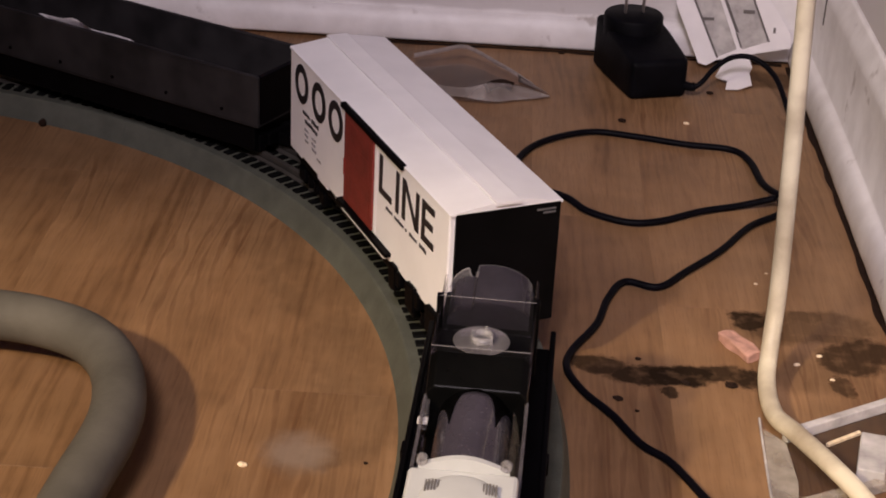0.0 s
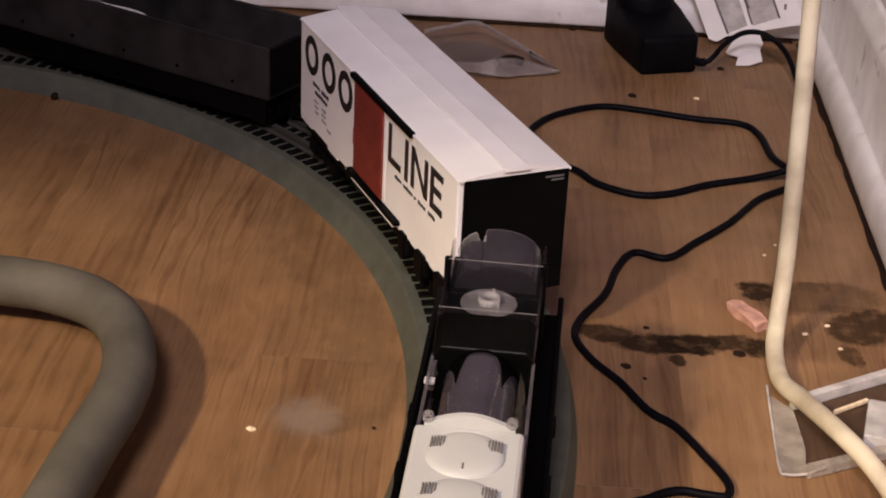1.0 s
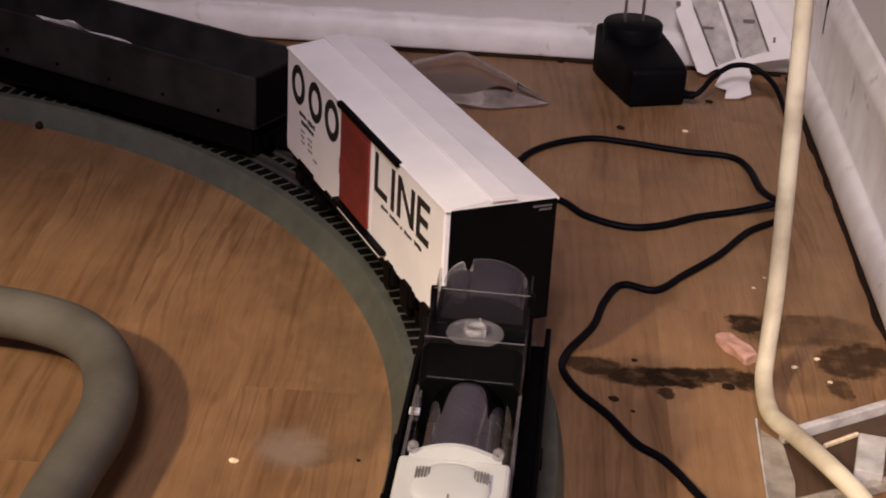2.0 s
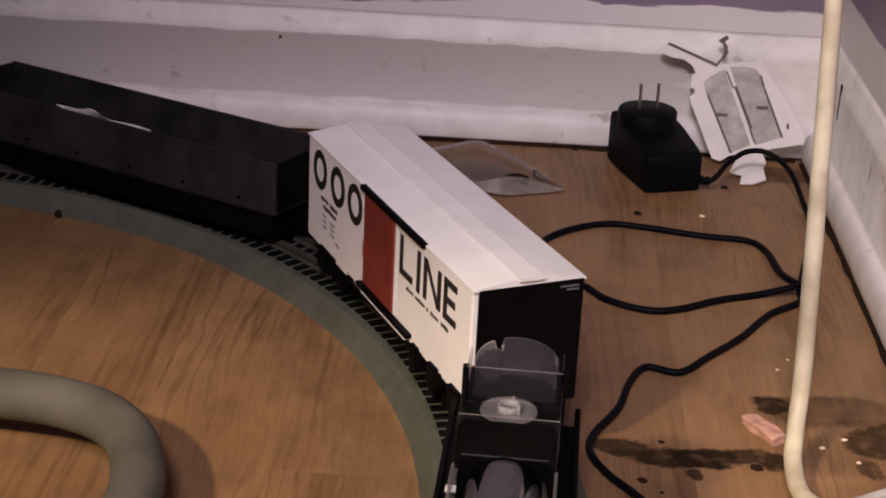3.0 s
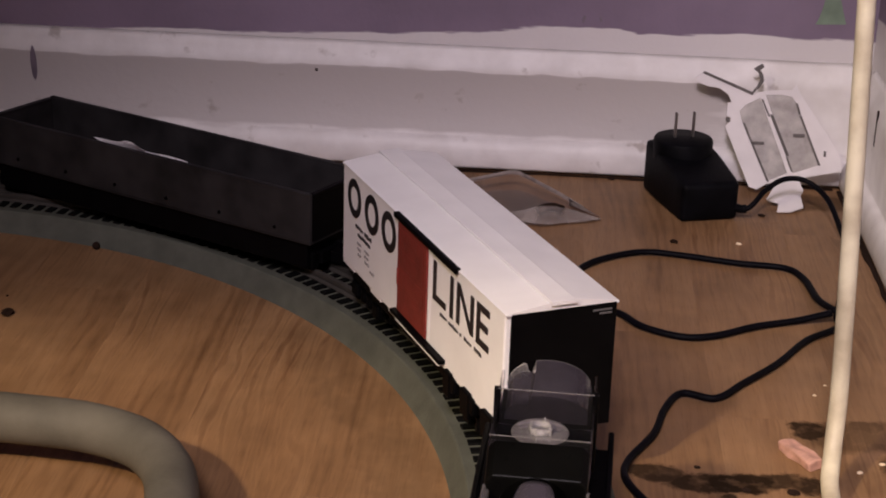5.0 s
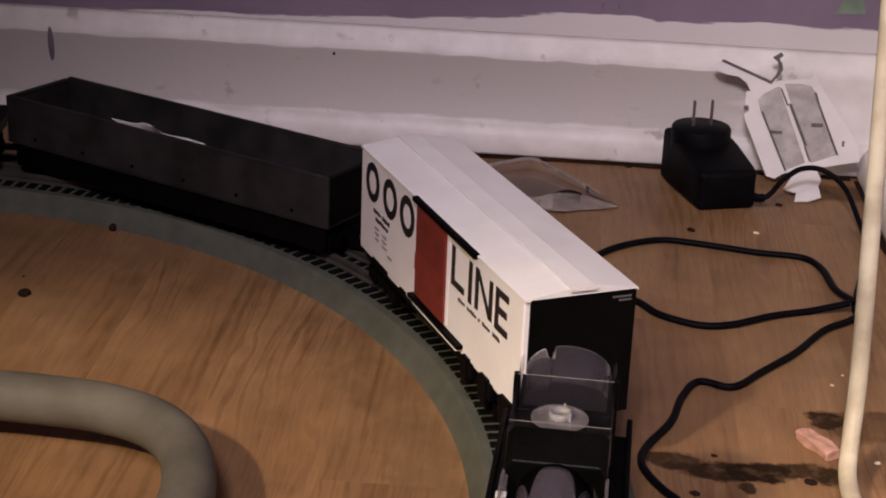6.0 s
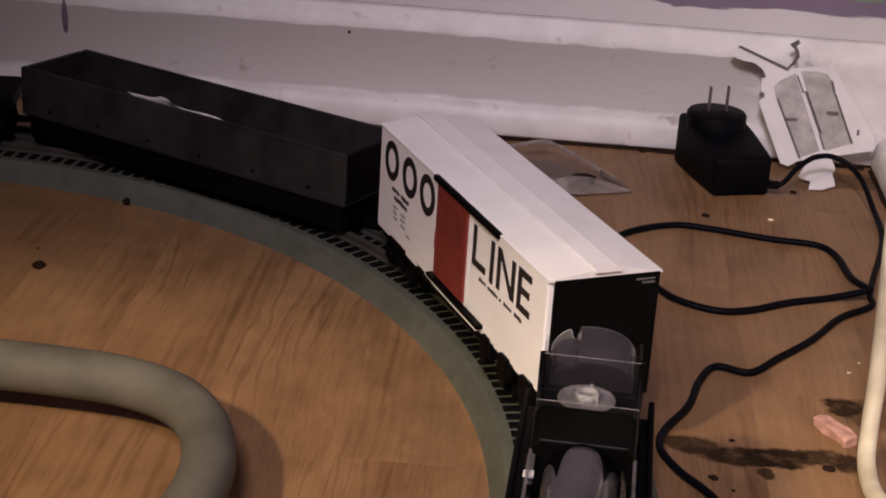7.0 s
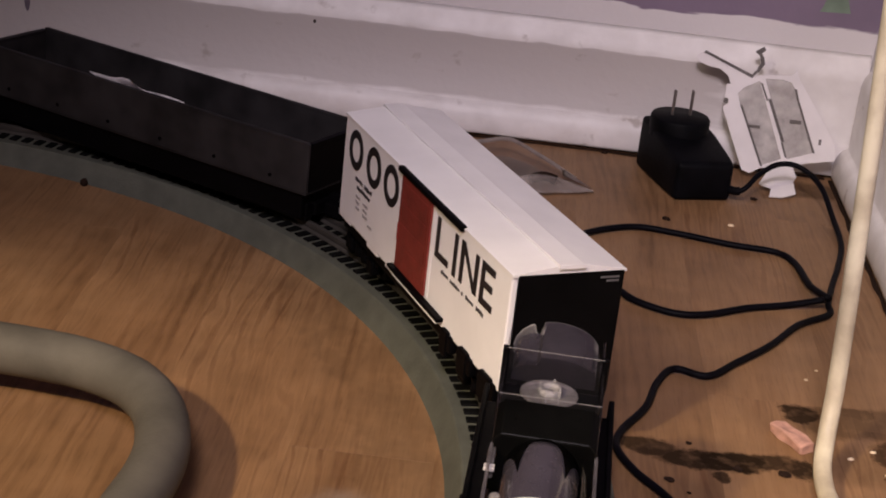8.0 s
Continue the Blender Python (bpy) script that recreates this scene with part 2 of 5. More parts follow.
def wall_paint(name="purple_wall_paint", height=0.0815):
    """Purple paint over white: the ragged brush edge runs a hand's width above the floor."""
    mat = shader(name, (0.235, 0.178, 0.25), 0.55, vary=0.08, scale=14, bump=0.3, fine=260)
    nt = mat.node_tree
    bsdf = nt.nodes["Principled BSDF"]
    old = bsdf.inputs["Base Color"].links[0].from_socket
    geo = nt.nodes.new("ShaderNodeNewGeometry")
    sep = nt.nodes.new("ShaderNodeSeparateXYZ")
    nt.links.new(geo.outputs["Position"], sep.inputs[0])
    m = nt.nodes.new("ShaderNodeMapping")
    m.inputs["Scale"].default_value = (5.5, 5.5, 14)
    nt.links.new(geo.outputs["Position"], m.inputs["Vector"])
    n1 = nt.nodes.new("ShaderNodeTexNoise")
    n1.inputs["Scale"].default_value, n1.inputs["Detail"].default_value = 1, 2
    nt.links.new(m.outputs[0], n1.inputs["Vector"])
    m2 = nt.nodes.new("ShaderNodeMapping")
    m2.inputs["Scale"].default_value = (40, 40, 300)
    nt.links.new(geo.outputs["Position"], m2.inputs["Vector"])
    n2 = nt.nodes.new("ShaderNodeTexNoise")
    n2.inputs["Scale"].default_value, n2.inputs["Detail"].default_value = 1, 5
    nt.links.new(m2.outputs[0], n2.inputs["Vector"])
    edge = math_node(nt, "ADD", math_node(nt, "MULTIPLY", n1.outputs["Fac"], 0.010), math_node(nt, "MULTIPLY", n2.outputs["Fac"], 0.0065))
    away = math_node(nt, "DIVIDE", math_node(nt, "ADD", sep.outputs["X"], 0.185), 0.075)
    hump = math_node(nt, "MULTIPLY", math_node(nt, "POWER", 0.37, math_node(nt, "MULTIPLY", away, away)), 0.012)
    # the brush line sinks to the far end and rises towards the middle
    lean = None
    for x0, x1, z0, z1 in ((-0.60, -0.33, -0.0065, 0.003), (-0.33, -0.24, 0.0, -0.0015), (-0.145, -0.07, 0.0, 0.0125)):
        r = nt.nodes.new("ShaderNodeMapRange")
        r.inputs["From Min"].default_value, r.inputs["From Max"].default_value = x0, x1
        r.inputs["To Min"].default_value, r.inputs["To Max"].default_value = z0, z1
        nt.links.new(sep.outputs["X"], r.inputs["Value"])
        lean = r.outputs["Result"] if lean is None else math_node(nt, "ADD", lean, r.outputs["Result"])
    over = math_node(nt, "SUBTRACT", sep.outputs["Z"], math_node(nt, "ADD", math_node(nt, "ADD", edge, hump), math_node(nt, "ADD", lean, height)))
    fac = nt.nodes.new("ShaderNodeMapRange")
    fac.inputs["From Min"].default_value, fac.inputs["From Max"].default_value = -0.0006, 0.0006
    nt.links.new(over, fac.inputs["Value"])
    mix = nt.nodes.new("ShaderNodeMix")
    mix.data_type = "RGBA"
    nt.links.new(fac.outputs["Result"], mix.inputs[0])
    mix.inputs[6].default_value = (0.72, 0.68, 0.68, 1)
    nt.links.new(old, mix.inputs[7])
    nt.links.new(mix.outputs[2], bsdf.inputs["Base Color"])
    return mat


def skirting_paint():
    """Chalky white brushed over an older grey-beige coat, which still shows on the flat of the board."""
    mat = shader("chalky_white_gloss", (0.80, 0.765, 0.745), 0.5, vary=0.03, scale=45, bump=0.45, fine=150, second=(0.70, 0.66, 0.635))
    nt = mat.node_tree
    bsdf = nt.nodes["Principled BSDF"]
    old = bsdf.inputs["Base Color"].links[0].from_socket
    geo = nt.nodes.new("ShaderNodeNewGeometry")
    sep = nt.nodes.new("ShaderNodeSeparateXYZ")
    nt.links.new(geo.outputs["Position"], sep.inputs[0])
    m = nt.nodes.new("ShaderNodeMapping")
    m.inputs["Scale"].default_value = (28, 28, 160)
    nt.links.new(geo.outputs["Position"], m.inputs["Vector"])
    n = nt.nodes.new("ShaderNodeTexNoise")
    n.inputs["Scale"].default_value, n.inputs["Detail"].default_value = 1, 6
    nt.links.new(m.outputs[0], n.inputs["Vector"])

    def above(value, start, width):
        r = nt.nodes.new("ShaderNodeMapRange")
        r.inputs["From Min"].default_value, r.inputs["From Max"].default_value = start, start + width
        nt.links.new(value, r.inputs["Value"])
        return r.outputs["Result"]

    rag = math_node(nt, "MULTIPLY", n.outputs["Fac"], 0.007)
    top = above(math_node(nt, "SUBTRACT", sep.outputs["Z"], rag), 0.0655, 0.0012)
    low = math_node(nt, "SUBTRACT", 1.0, above(math_node(nt, "ADD", sep.outputs["Z"], rag), 0.0262, 0.0035))
    end = above(math_node(nt, "SUBTRACT", sep.outputs["X"], math_node(nt, "MULTIPLY", n.outputs["Fac"], 0.05)), -0.115, 0.03)
    cover = math_node(nt, "MAXIMUM", math_node(nt, "MAXIMUM", top, low), end)
    mix = nt.nodes.new("ShaderNodeMix")
    mix.data_type = "RGBA"
    nt.links.new(cover, mix.inputs[0])
    mix.inputs[6].default_value = (0.50, 0.455, 0.435, 1)
    nt.links.new(old, mix.inputs[7])
    # scuffs and grime specks
    g = nt.nodes.new("ShaderNodeTexNoise")
    g.inputs["Scale"].default_value, g.inputs["Detail"].default_value = 55, 8
    nt.links.new(geo.outputs["Position"], g.inputs["Vector"])
    gm = above(g.outputs["Fac"], 0.648, 0.08)
    grime = nt.nodes.new("ShaderNodeMix")
    grime.data_type = "RGBA"
    nt.links.new(math_node(nt, "MULTIPLY", gm, 0.55), grime.inputs[0])
    nt.links.new(mix.outputs[2], grime.inputs[6])
    grime.inputs[7].default_value = (0.27, 0.21, 0.17, 1)
    nt.links.new(grime.outputs[2], bsdf.inputs["Base Color"])
    return mat


M_FLOOR = wood_floor()
M_WALL = wall_paint()
M_WALL_EAST = wall_paint("purple_wall_paint_high_edge", 0.098)
M_SKIRT = skirting_paint()
M_CEIL = shader("ceiling_white", (0.8, 0.79, 0.77), 0.8, vary=0.03)
M_BED = shader("grey_green_roadbed", (0.092, 0.095, 0.075), 0.65, vary=0.1, scale=70, bump=0.5, fine=900, gloss=0.25)
M_ADAPT = shader("matte_black_case", (0.0026, 0.0026, 0.0038), 0.55, vary=0.3, scale=70, bump=0.12, gloss=0.07)
M_TIE = shader("black_tie", (0.004, 0.004, 0.004), 0.6, gloss=0.06)
M_RAIL = shader("dull_rail_steel", (0.07, 0.063, 0.055), 0.6, metal=0.3, gloss=0.2)
M_WHITE = shader("white_car_plastic", (0.86, 0.835, 0.835), 0.5, vary=0.025, scale=40, bump=0.06, gloss=0.35)
M_RED = shader("brick_red_plastic", (0.19, 0.026, 0.020), 0.45, vary=0.12, scale=120, bump=0.1)
M_BLACK = shader("black_plastic", (0.0022, 0.002, 0.0024), 0.5, vary=0.2, bump=0.1, gloss=0.05)
M_INK = shader("black_print", (0.012, 0.011, 0.014), 0.45, vary=0.2, bump=0.02)
M_GON = shader("charcoal_plastic", (0.0225, 0.0205, 0.021), 0.6, vary=0.25, scale=50, bump=0.15, gloss=0.2)
M_INKFADE = shader("worn_black_print", (0.045, 0.042, 0.047), 0.5)
M_SMALL = shader("faint_grey_print", (0.11, 0.105, 0.11), 0.5)
M_VENT = shader("dusty_vent_grey", (0.15, 0.14, 0.13), 0.6)
M_GREY = shader("grey_print", (0.30, 0.28, 0.28), 0.5)
M_LEAD = shader("black_lead_rubber", (0.0026, 0.0022, 0.004), 0.55, vary=0.2, scale=200, bump=0.2, gloss=0.08)
M_CREAM = shader("cream_cable_jacket", (0.70, 0.63, 0.47), 0.45, vary=0.05, scale=38, bump=0.25, second=(0.36, 0.29, 0.20))
M_TUBE = shader("grey_beige_enamel", (0.118, 0.108, 0.089), 0.65, vary=0.14, scale=34, bump=0.25, fine=500, gloss=0.25)
M_STEEL = shader("nickel_prong", (0.24, 0.21, 0.20), 0.4, metal=0.8)
M_CARD = shader("white_card", (0.80, 0.76, 0.76), 0.6, vary=0.03, bump=0.1)
M_BRICK = shader("pink_eraser_stone", (0.56, 0.31, 0.235), 0.75, vary=0.14, scale=180, bump=0.6, fine=600)
M_CRUMB = shader("pale_crumb", (0.85, 0.68, 0.46), 0.6, scale=300)
M_SOIL = shader("dark_crumb", (0.022, 0.012, 0.008), 0.85, scale=300, gloss=0.1)
M_GREEN = shader("green_paint", (0.20, 0.27, 0.20), 0.6, scale=60)
M_BARREL = shader("dark_smoky_plastic", (0.036, 0.032, 0.041), 0.18, vary=0.15, scale=60, bump=0.05)
M_WHITEGEAR = shader("ivory_plastic", (0.52, 0.53, 0.52), 0.4, vary=0.03, scale=60, bump=0.05)
M_TANK = shader("smoky_grey_plastic", (0.050, 0.044, 0.056), 0.24, vary=0.1, scale=60, bump=0.03, coat=0.7)
M_DARKCUT = shader("dark_cut_edge", (0.12, 0.105, 0.10), 0.7)
M_MARK = shader("grey_violet_paint", (0.2, 0.16, 0.2), 0.5)


def clear_plastic(name, tint, rough, solid, pass_through=(0.93, 0.92, 0.93), shine=0.6):
    """Mostly lets light through; a share of cloudy body, and a glossy skin that grows at grazing angles."""
    mat = bpy.data.materials.new(name)
    mat.use_nodes = True
    nt = mat.node_tree
    out, bsdf = nt.nodes["Material Output"], nt.nodes["Principled BSDF"]
    bsdf.inputs["Base Color"].default_value = (*tint, 1)
    bsdf.inputs["Roughness"].default_value = 0.5
    geo = nt.nodes.new("ShaderNodeNewGeometry")
    n = nt.nodes.new("ShaderNodeTexNoise")
    n.inputs["Scale"].default_value, n.inputs["Detail"].default_value = 90, 5
    nt.links.new(geo.outputs["Position"], n.inputs["Vector"])
    see = nt.nodes.new("ShaderNodeBsdfTransparent")
    see.inputs["Color"].default_value = (*pass_through, 1)
    mix = nt.nodes.new("ShaderNodeMixShader")
    haze = nt.nodes.new("ShaderNodeMapRange")
    haze.inputs["From Min"].default_value, haze.inputs["From Max"].default_value = 0.3, 0.75
    haze.inputs["To Min"].default_value, haze.inputs["To Max"].default_value = solid * 0.6, solid * 1.4
    nt.links.new(n.outputs["Fac"], haze.inputs["Value"])
    nt.links.new(haze.outputs["Result"], mix.inputs[0])
    nt.links.new(see.outputs[0], mix.inputs[1])
    nt.links.new(bsdf.outputs[0], mix.inputs[2])
    skin = nt.nodes.new("ShaderNodeBsdfGlossy")
    skin.inputs["Roughness"].default_value = rough
    fresnel = nt.nodes.new("ShaderNodeFresnel")
    fresnel.inputs["IOR"].default_value = 1.45
    both = nt.nodes.new("ShaderNodeMixShader")
    nt.links.new(math_node(nt, "MULTIPLY", fresnel.outputs[0], shine), both.inputs[0])
    nt.links.new(mix.outputs[0], both.inputs[1])
    nt.links.new(skin.outputs[0], both.inputs[2])
    nt.links.new(both.outputs[0], out.inputs["Surface"])
    return mat


M_CLEAR = clear_plastic("clear_plastic", (0.6, 0.57, 0.57), 0.06, 0.006)
M_DISC = clear_plastic("clear_plastic_disc", (0.7, 0.66, 0.68), 0.08, 0.13, shine=1.0)
M_GLINT = clear_plastic("clear_moulded_hub", (0.85, 0.82, 0.83), 0.16, 0.26, shine=2.2)
M_GLOSS = shader("glossy_black_plastic", (0.0025, 0.0025, 0.0025), 0.30, vary=0.2, bump=0.05, gloss=0.12)
M_FILM = clear_plastic("cloudy_film", (0.50, 0.43, 0.38), 0.2, 0.08, (0.84, 0.79, 0.76), 0.35)
M_FLAP = clear_plastic("cloudy_flap", (0.62, 0.54, 0.49), 0.25, 0.30, (0.90, 0.87, 0.85), 0.4)
M_SEAL = shader("pale_weld", (0.52, 0.45, 0.41), 0.35, vary=0.12, scale=160, bump=0.2)
M_WINDOW = clear_plastic("cloudy_window_film", (0.60, 0.565, 0.54), 0.4, 0.66)
M_THINFILM = clear_plastic("thin_clear_film", (0.6, 0.55, 0.5), 0.2, 0.03, (0.93, 0.91, 0.89))
M_FLANGE = clear_plastic("cloudy_tray_plastic", (0.78, 0.71, 0.60), 0.2, 0.36, (0.92, 0.89, 0.86))
M_EDGE = clear_plastic("clear_plastic_edge", (0.85, 0.82, 0.8), 0.15, 0.55)
M_THINEDGE = clear_plastic("thin_clear_edge", (0.7, 0.67, 0.67), 0.15, 0.20)
M_PANEL = clear_plastic("pale_clear_panel", (0.42, 0.42, 0.36), 0.15, 0.30)
M_SMOKE = clear_plastic("smoky_clear_plastic", (0.40, 0.38, 0.40), 0.10, 0.16)


# ---- mesh helpers ----
def part(name, bm, material, parent=None, label="", smooth=False):
    me = bpy.data.meshes.new(name)
    bmesh.ops.recalc_face_normals(bm, faces=bm.faces)
    bm.to_mesh(me)
    bm.free()
    if smooth:
        for p in me.polygons:
            p.use_smooth = True
    me.materials.append(material)
    ob = new(name, me)
    if parent is not None:
        ob.parent = parent
    if label:
        ob["label"] = label
    return ob


def base(name, m, label, category, group=""):
    ob = new(name)
    ob.empty_display_size = 0.02
    ob.matrix_world = m
    return tagged(ob, label, category, group)


def box(x0, x1, y0, y1, z0, z1, bevel=0.0, bm=None, seg=2):
    own = bm is None
    b = bmesh.new()
    bmesh.ops.create_cube(b, size=1)
    bmesh.ops.transform(b, matrix=Matrix.Translation(((x0 + x1) / 2, (y0 + y1) / 2, (z0 + z1) / 2)) @ Matrix.Diagonal((x1 - x0, y1 - y0, z1 - z0, 1)), verts=b.verts)
    if bevel:
        bmesh.ops.bevel(b, geom=b.edges[:], offset=bevel, segments=seg, affect="EDGES", profile=0.5)
    if own:
        return b
    merge(bm, b)
    return bm


def merge(bm, other, m=None):
    """Takes another bmesh into bm, moved by m."""
    if m is not None:
        bmesh.ops.transform(other, matrix=m, verts=other.verts)
    table = {v: bm.verts.new(v.co) for v in other.verts}
    for f in other.faces:
        bm.faces.new([table[v] for v in f.verts])
    other.free()
    return bm


def prism(outline, depth, bevel=0.0, holes=()):
    """An outline in x, y drawn up to the height depth, with holes."""
    b = bmesh.new()
    edges = []
    for ring in (outline, *holes):
        vs = [b.verts.new((x, y, 0)) for x, y in ring]
        edges += [b.edges.new((vs[i], vs[(i + 1) % len(vs)])) for i in range(len(vs))]
    if holes:
        bmesh.ops.triangle_fill(b, edges=edges, use_beauty=True)
    else:
        b.faces.new(b.verts[:])
    faces = b.faces[:]
    ext = bmesh.ops.extrude_face_region(b, geom=faces)
    bmesh.ops.translate(b, vec=(0, 0, depth), verts=[v for v in ext["geom"] if isinstance(v, bmesh.types.BMVert)])
    return b


def lathe(profile, steps=32):
    """A profile of (radius, height) turned round z."""
    b = bmesh.new()
    rings = []
    for r, z in profile:
        rings.append([b.verts.new((r * math.cos(2 * math.pi * i / steps), r * math.sin(2 * math.pi * i / steps), z)) for i in range(steps)] if r > 1e-6 else [b.verts.new((0, 0, z))])
    for a, c in zip(rings, rings[1:]):
        for i in range(steps):
            j = (i + 1) % steps
            quad = [a[i % len(a)], a[j % len(a)], c[j % len(c)], c[i % len(c)]]
            quad = list(dict.fromkeys(quad))
            if len(quad) > 2:
                b.faces.new(quad)
    return b


def smooth_line(points, n):
    """A Catmull-Rom line through the points."""
    p = [Vector(q) for q in points]
    p = [2 * p[0] - p[1], *p, 2 * p[-1] - p[-2]]
    out = []
    for i in range(1, len(p) - 2):
        for k in range(n):
            t = k / n
            out.append(0.5 * (2 * p[i] + (p[i + 1] - p[i - 1]) * t + (2 * p[i - 1] - 5 * p[i] + 4 * p[i + 1] - p[i + 2]) * t * t + (3 * p[i] - p[i - 1] - 3 * p[i + 1] + p[i + 2]) * t**3))
    return out + [p[-2]]


def sweep(points, radius, steps=12, n=8, flat=1.0):
    """A round or flattened cord along a smooth line."""
    line = smooth_line(points, n)
    b = bmesh.new()
    rings, u = [], None
    for i, q in enumerate(line):
        d = (line[min(i + 1, len(line) - 1)] - line[max(i - 1, 0)]).normalized()
        if u is None:
            u = Vector((0, 0, 1)) if abs(d.z) < 0.9 else Vector((0, 1, 0))
        s = d.cross(u).normalized()
        u = s.cross(d).normalized()
        rings.append([b.verts.new(q + radius * (math.cos(a) * s * flat + math.sin(a) * u)) for a in (2 * math.pi * k / steps for k in range(steps))])
    for r0, r1 in zip(rings, rings[1:]):
        for k in range(steps):
            b.faces.new((r0[k], r0[(k + 1) % steps], r1[(k + 1) % steps], r1[k]))
    b.faces.new(rings[0])
    b.faces.new(rings[-1][::-1])
    return b


def arc_strip(profile, centre, a0, a1, steps):
    """A profile of (radius, height) drawn along an arc round centre, angles in degrees."""
    b = bmesh.new()
    rings = []
    for i in range(steps + 1):
        a = radians(a0 + (a1 - a0) * i / steps)
        rings.append([b.verts.new((centre[0] + r * math.cos(a), centre[1] + r * math.sin(a), z)) for r, z in profile])
    k = len(profile)
    for r0, r1 in zip(rings, rings[1:]):
        for j in range(k):
            b.faces.new((r0[j], r0[(j + 1) % k], r1[(j + 1) % k], r1[j]))
    b.faces.new(rings[0])
    b.faces.new(rings[-1][::-1])
    return b


# ---- setting: the room's corner ----
ROOM_X, ROOM_Y, ROOM_Z, SET = -2.6, -3.0, 2.4, 0.016


def setting(name, bm, material, label, category, smooth=False):
    return tagged(part(name, bm, material, None, "", smooth), label, category, kind="structure")


setting("wall_north", box(ROOM_X, SET + 0.1, SET, SET + 0.1, 0, ROOM_Z), M_WALL, "purple painted wall with ragged white paint edge", "wall")
setting("wall_east", box(SET, SET + 0.1, ROOM_Y, SET - 0.001, 0, ROOM_Z), M_WALL_EAST, "purple painted wall with ragged white paint edge", "wall")
setting("wall_west", box(ROOM_X - 0.1, ROOM_X, ROOM_Y, SET + 0.1, 0, ROOM_Z), M_WALL, "plain purple painted wall closing the room", "wall")
setting("wall_south", box(ROOM_X - 0.1, SET + 0.1, ROOM_Y - 0.1, ROOM_Y, 0, ROOM_Z), M_WALL, "plain purple painted wall closing the room", "wall")
setting("ceiling", box(ROOM_X - 0.1, SET + 0.1, ROOM_Y - 0.1, SET + 0.1, ROOM_Z, ROOM_Z + 0.05), M_CEIL, "plain white ceiling", "ceiling")


def skirting(length):
    """Old skirting: a board with a sloped top and a round shoe moulding. It runs along x, its back at y = SET."""
    prof = [(SET, 0.0), (0.0130, 0.0), (0.0130, 0.0020), (0.0006, 0.0023), (0.0, 0.004), (0.0, 0.0085), (0.0004, 0.0120), (0.0011, 0.0152), (0.0022, 0.0181), (0.0037, 0.0206), (0.0055, 0.0223), (0.0074, 0.0231), (0.0085, 0.0240), (0.0085, 0.068), (0.0088, 0.0705), (0.0097, 0.0735), (0.0111, 0.0765), (0.0126, 0.0795), (0.0138, 0.083), (SET, 0.0865)]
    b = bmesh.new()
    n = 160
    rings = []
    for i in range(n + 1):
        x = -length * (i / n) ** 1.5
        w = 0.0006 * noise.noise((x * 9, 0.3, 0))
        rings.append([b.verts.new((x, y + (w + 0.0004 * noise.noise((x * 60, z * 50, 0)) if y < SET else 0), z + (0.8 * w if z > 0.02 else 0))) for y, z in prof])
    k = len(prof)
    for r0, r1 in zip(rings, rings[1:]):
        for j in range(k):
            b.faces.new((r0[j], r0[(j + 1) % k], r1[(j + 1) % k], r1[j]))
    b.faces.new(rings[0])
    b.faces.new(rings[-1][::-1])
    return b


north = setting("baseboard_north", skirting(2.6), M_SKIRT, "chipped white painted skirting board with shoe moulding", "baseboard", True)
north.location.x = SET - 0.001
b = skirting(2.9)
bmesh.ops.transform(b, matrix=Matrix(((0, 1, 0, 0), (1, 0, 0, 0), (0, 0, 1, 0), (0, 0, 0, 1))), verts=b.verts)
east = setting("baseboard_east", b, M_SKIRT, "scuffed white painted skirting board with shoe moulding", "baseboard", True)
east.location.y = -0.0005


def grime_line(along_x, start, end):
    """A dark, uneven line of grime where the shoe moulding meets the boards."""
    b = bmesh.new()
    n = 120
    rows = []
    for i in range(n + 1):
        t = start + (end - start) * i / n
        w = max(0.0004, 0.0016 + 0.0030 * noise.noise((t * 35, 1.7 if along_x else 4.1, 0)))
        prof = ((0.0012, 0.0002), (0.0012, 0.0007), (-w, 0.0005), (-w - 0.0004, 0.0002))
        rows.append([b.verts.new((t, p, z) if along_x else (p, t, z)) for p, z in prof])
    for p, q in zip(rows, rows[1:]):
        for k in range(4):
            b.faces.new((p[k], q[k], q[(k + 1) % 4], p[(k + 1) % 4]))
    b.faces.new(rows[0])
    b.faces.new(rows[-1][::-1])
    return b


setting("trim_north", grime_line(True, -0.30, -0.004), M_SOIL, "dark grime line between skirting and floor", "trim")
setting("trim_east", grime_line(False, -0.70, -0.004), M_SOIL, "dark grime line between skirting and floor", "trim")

# floor: a bed below, boards upon it
floor = setting("floor", box(ROOM_X, SET, ROOM_Y, SET, -0.03, -0.0035), M_SOIL, "worn oak-look laminate floor with grimy patches", "floor")

# ---- the track ----
CX, CY, RC = -0.5924, -0.5209, 0.3955


def on_track(angle, r=RC, z=0.0, turn=0.0):
    a = radians(angle)
    return pose(CX + r * math.cos(a), CY + r * math.sin(a), z, 0, 0, angle + turn)


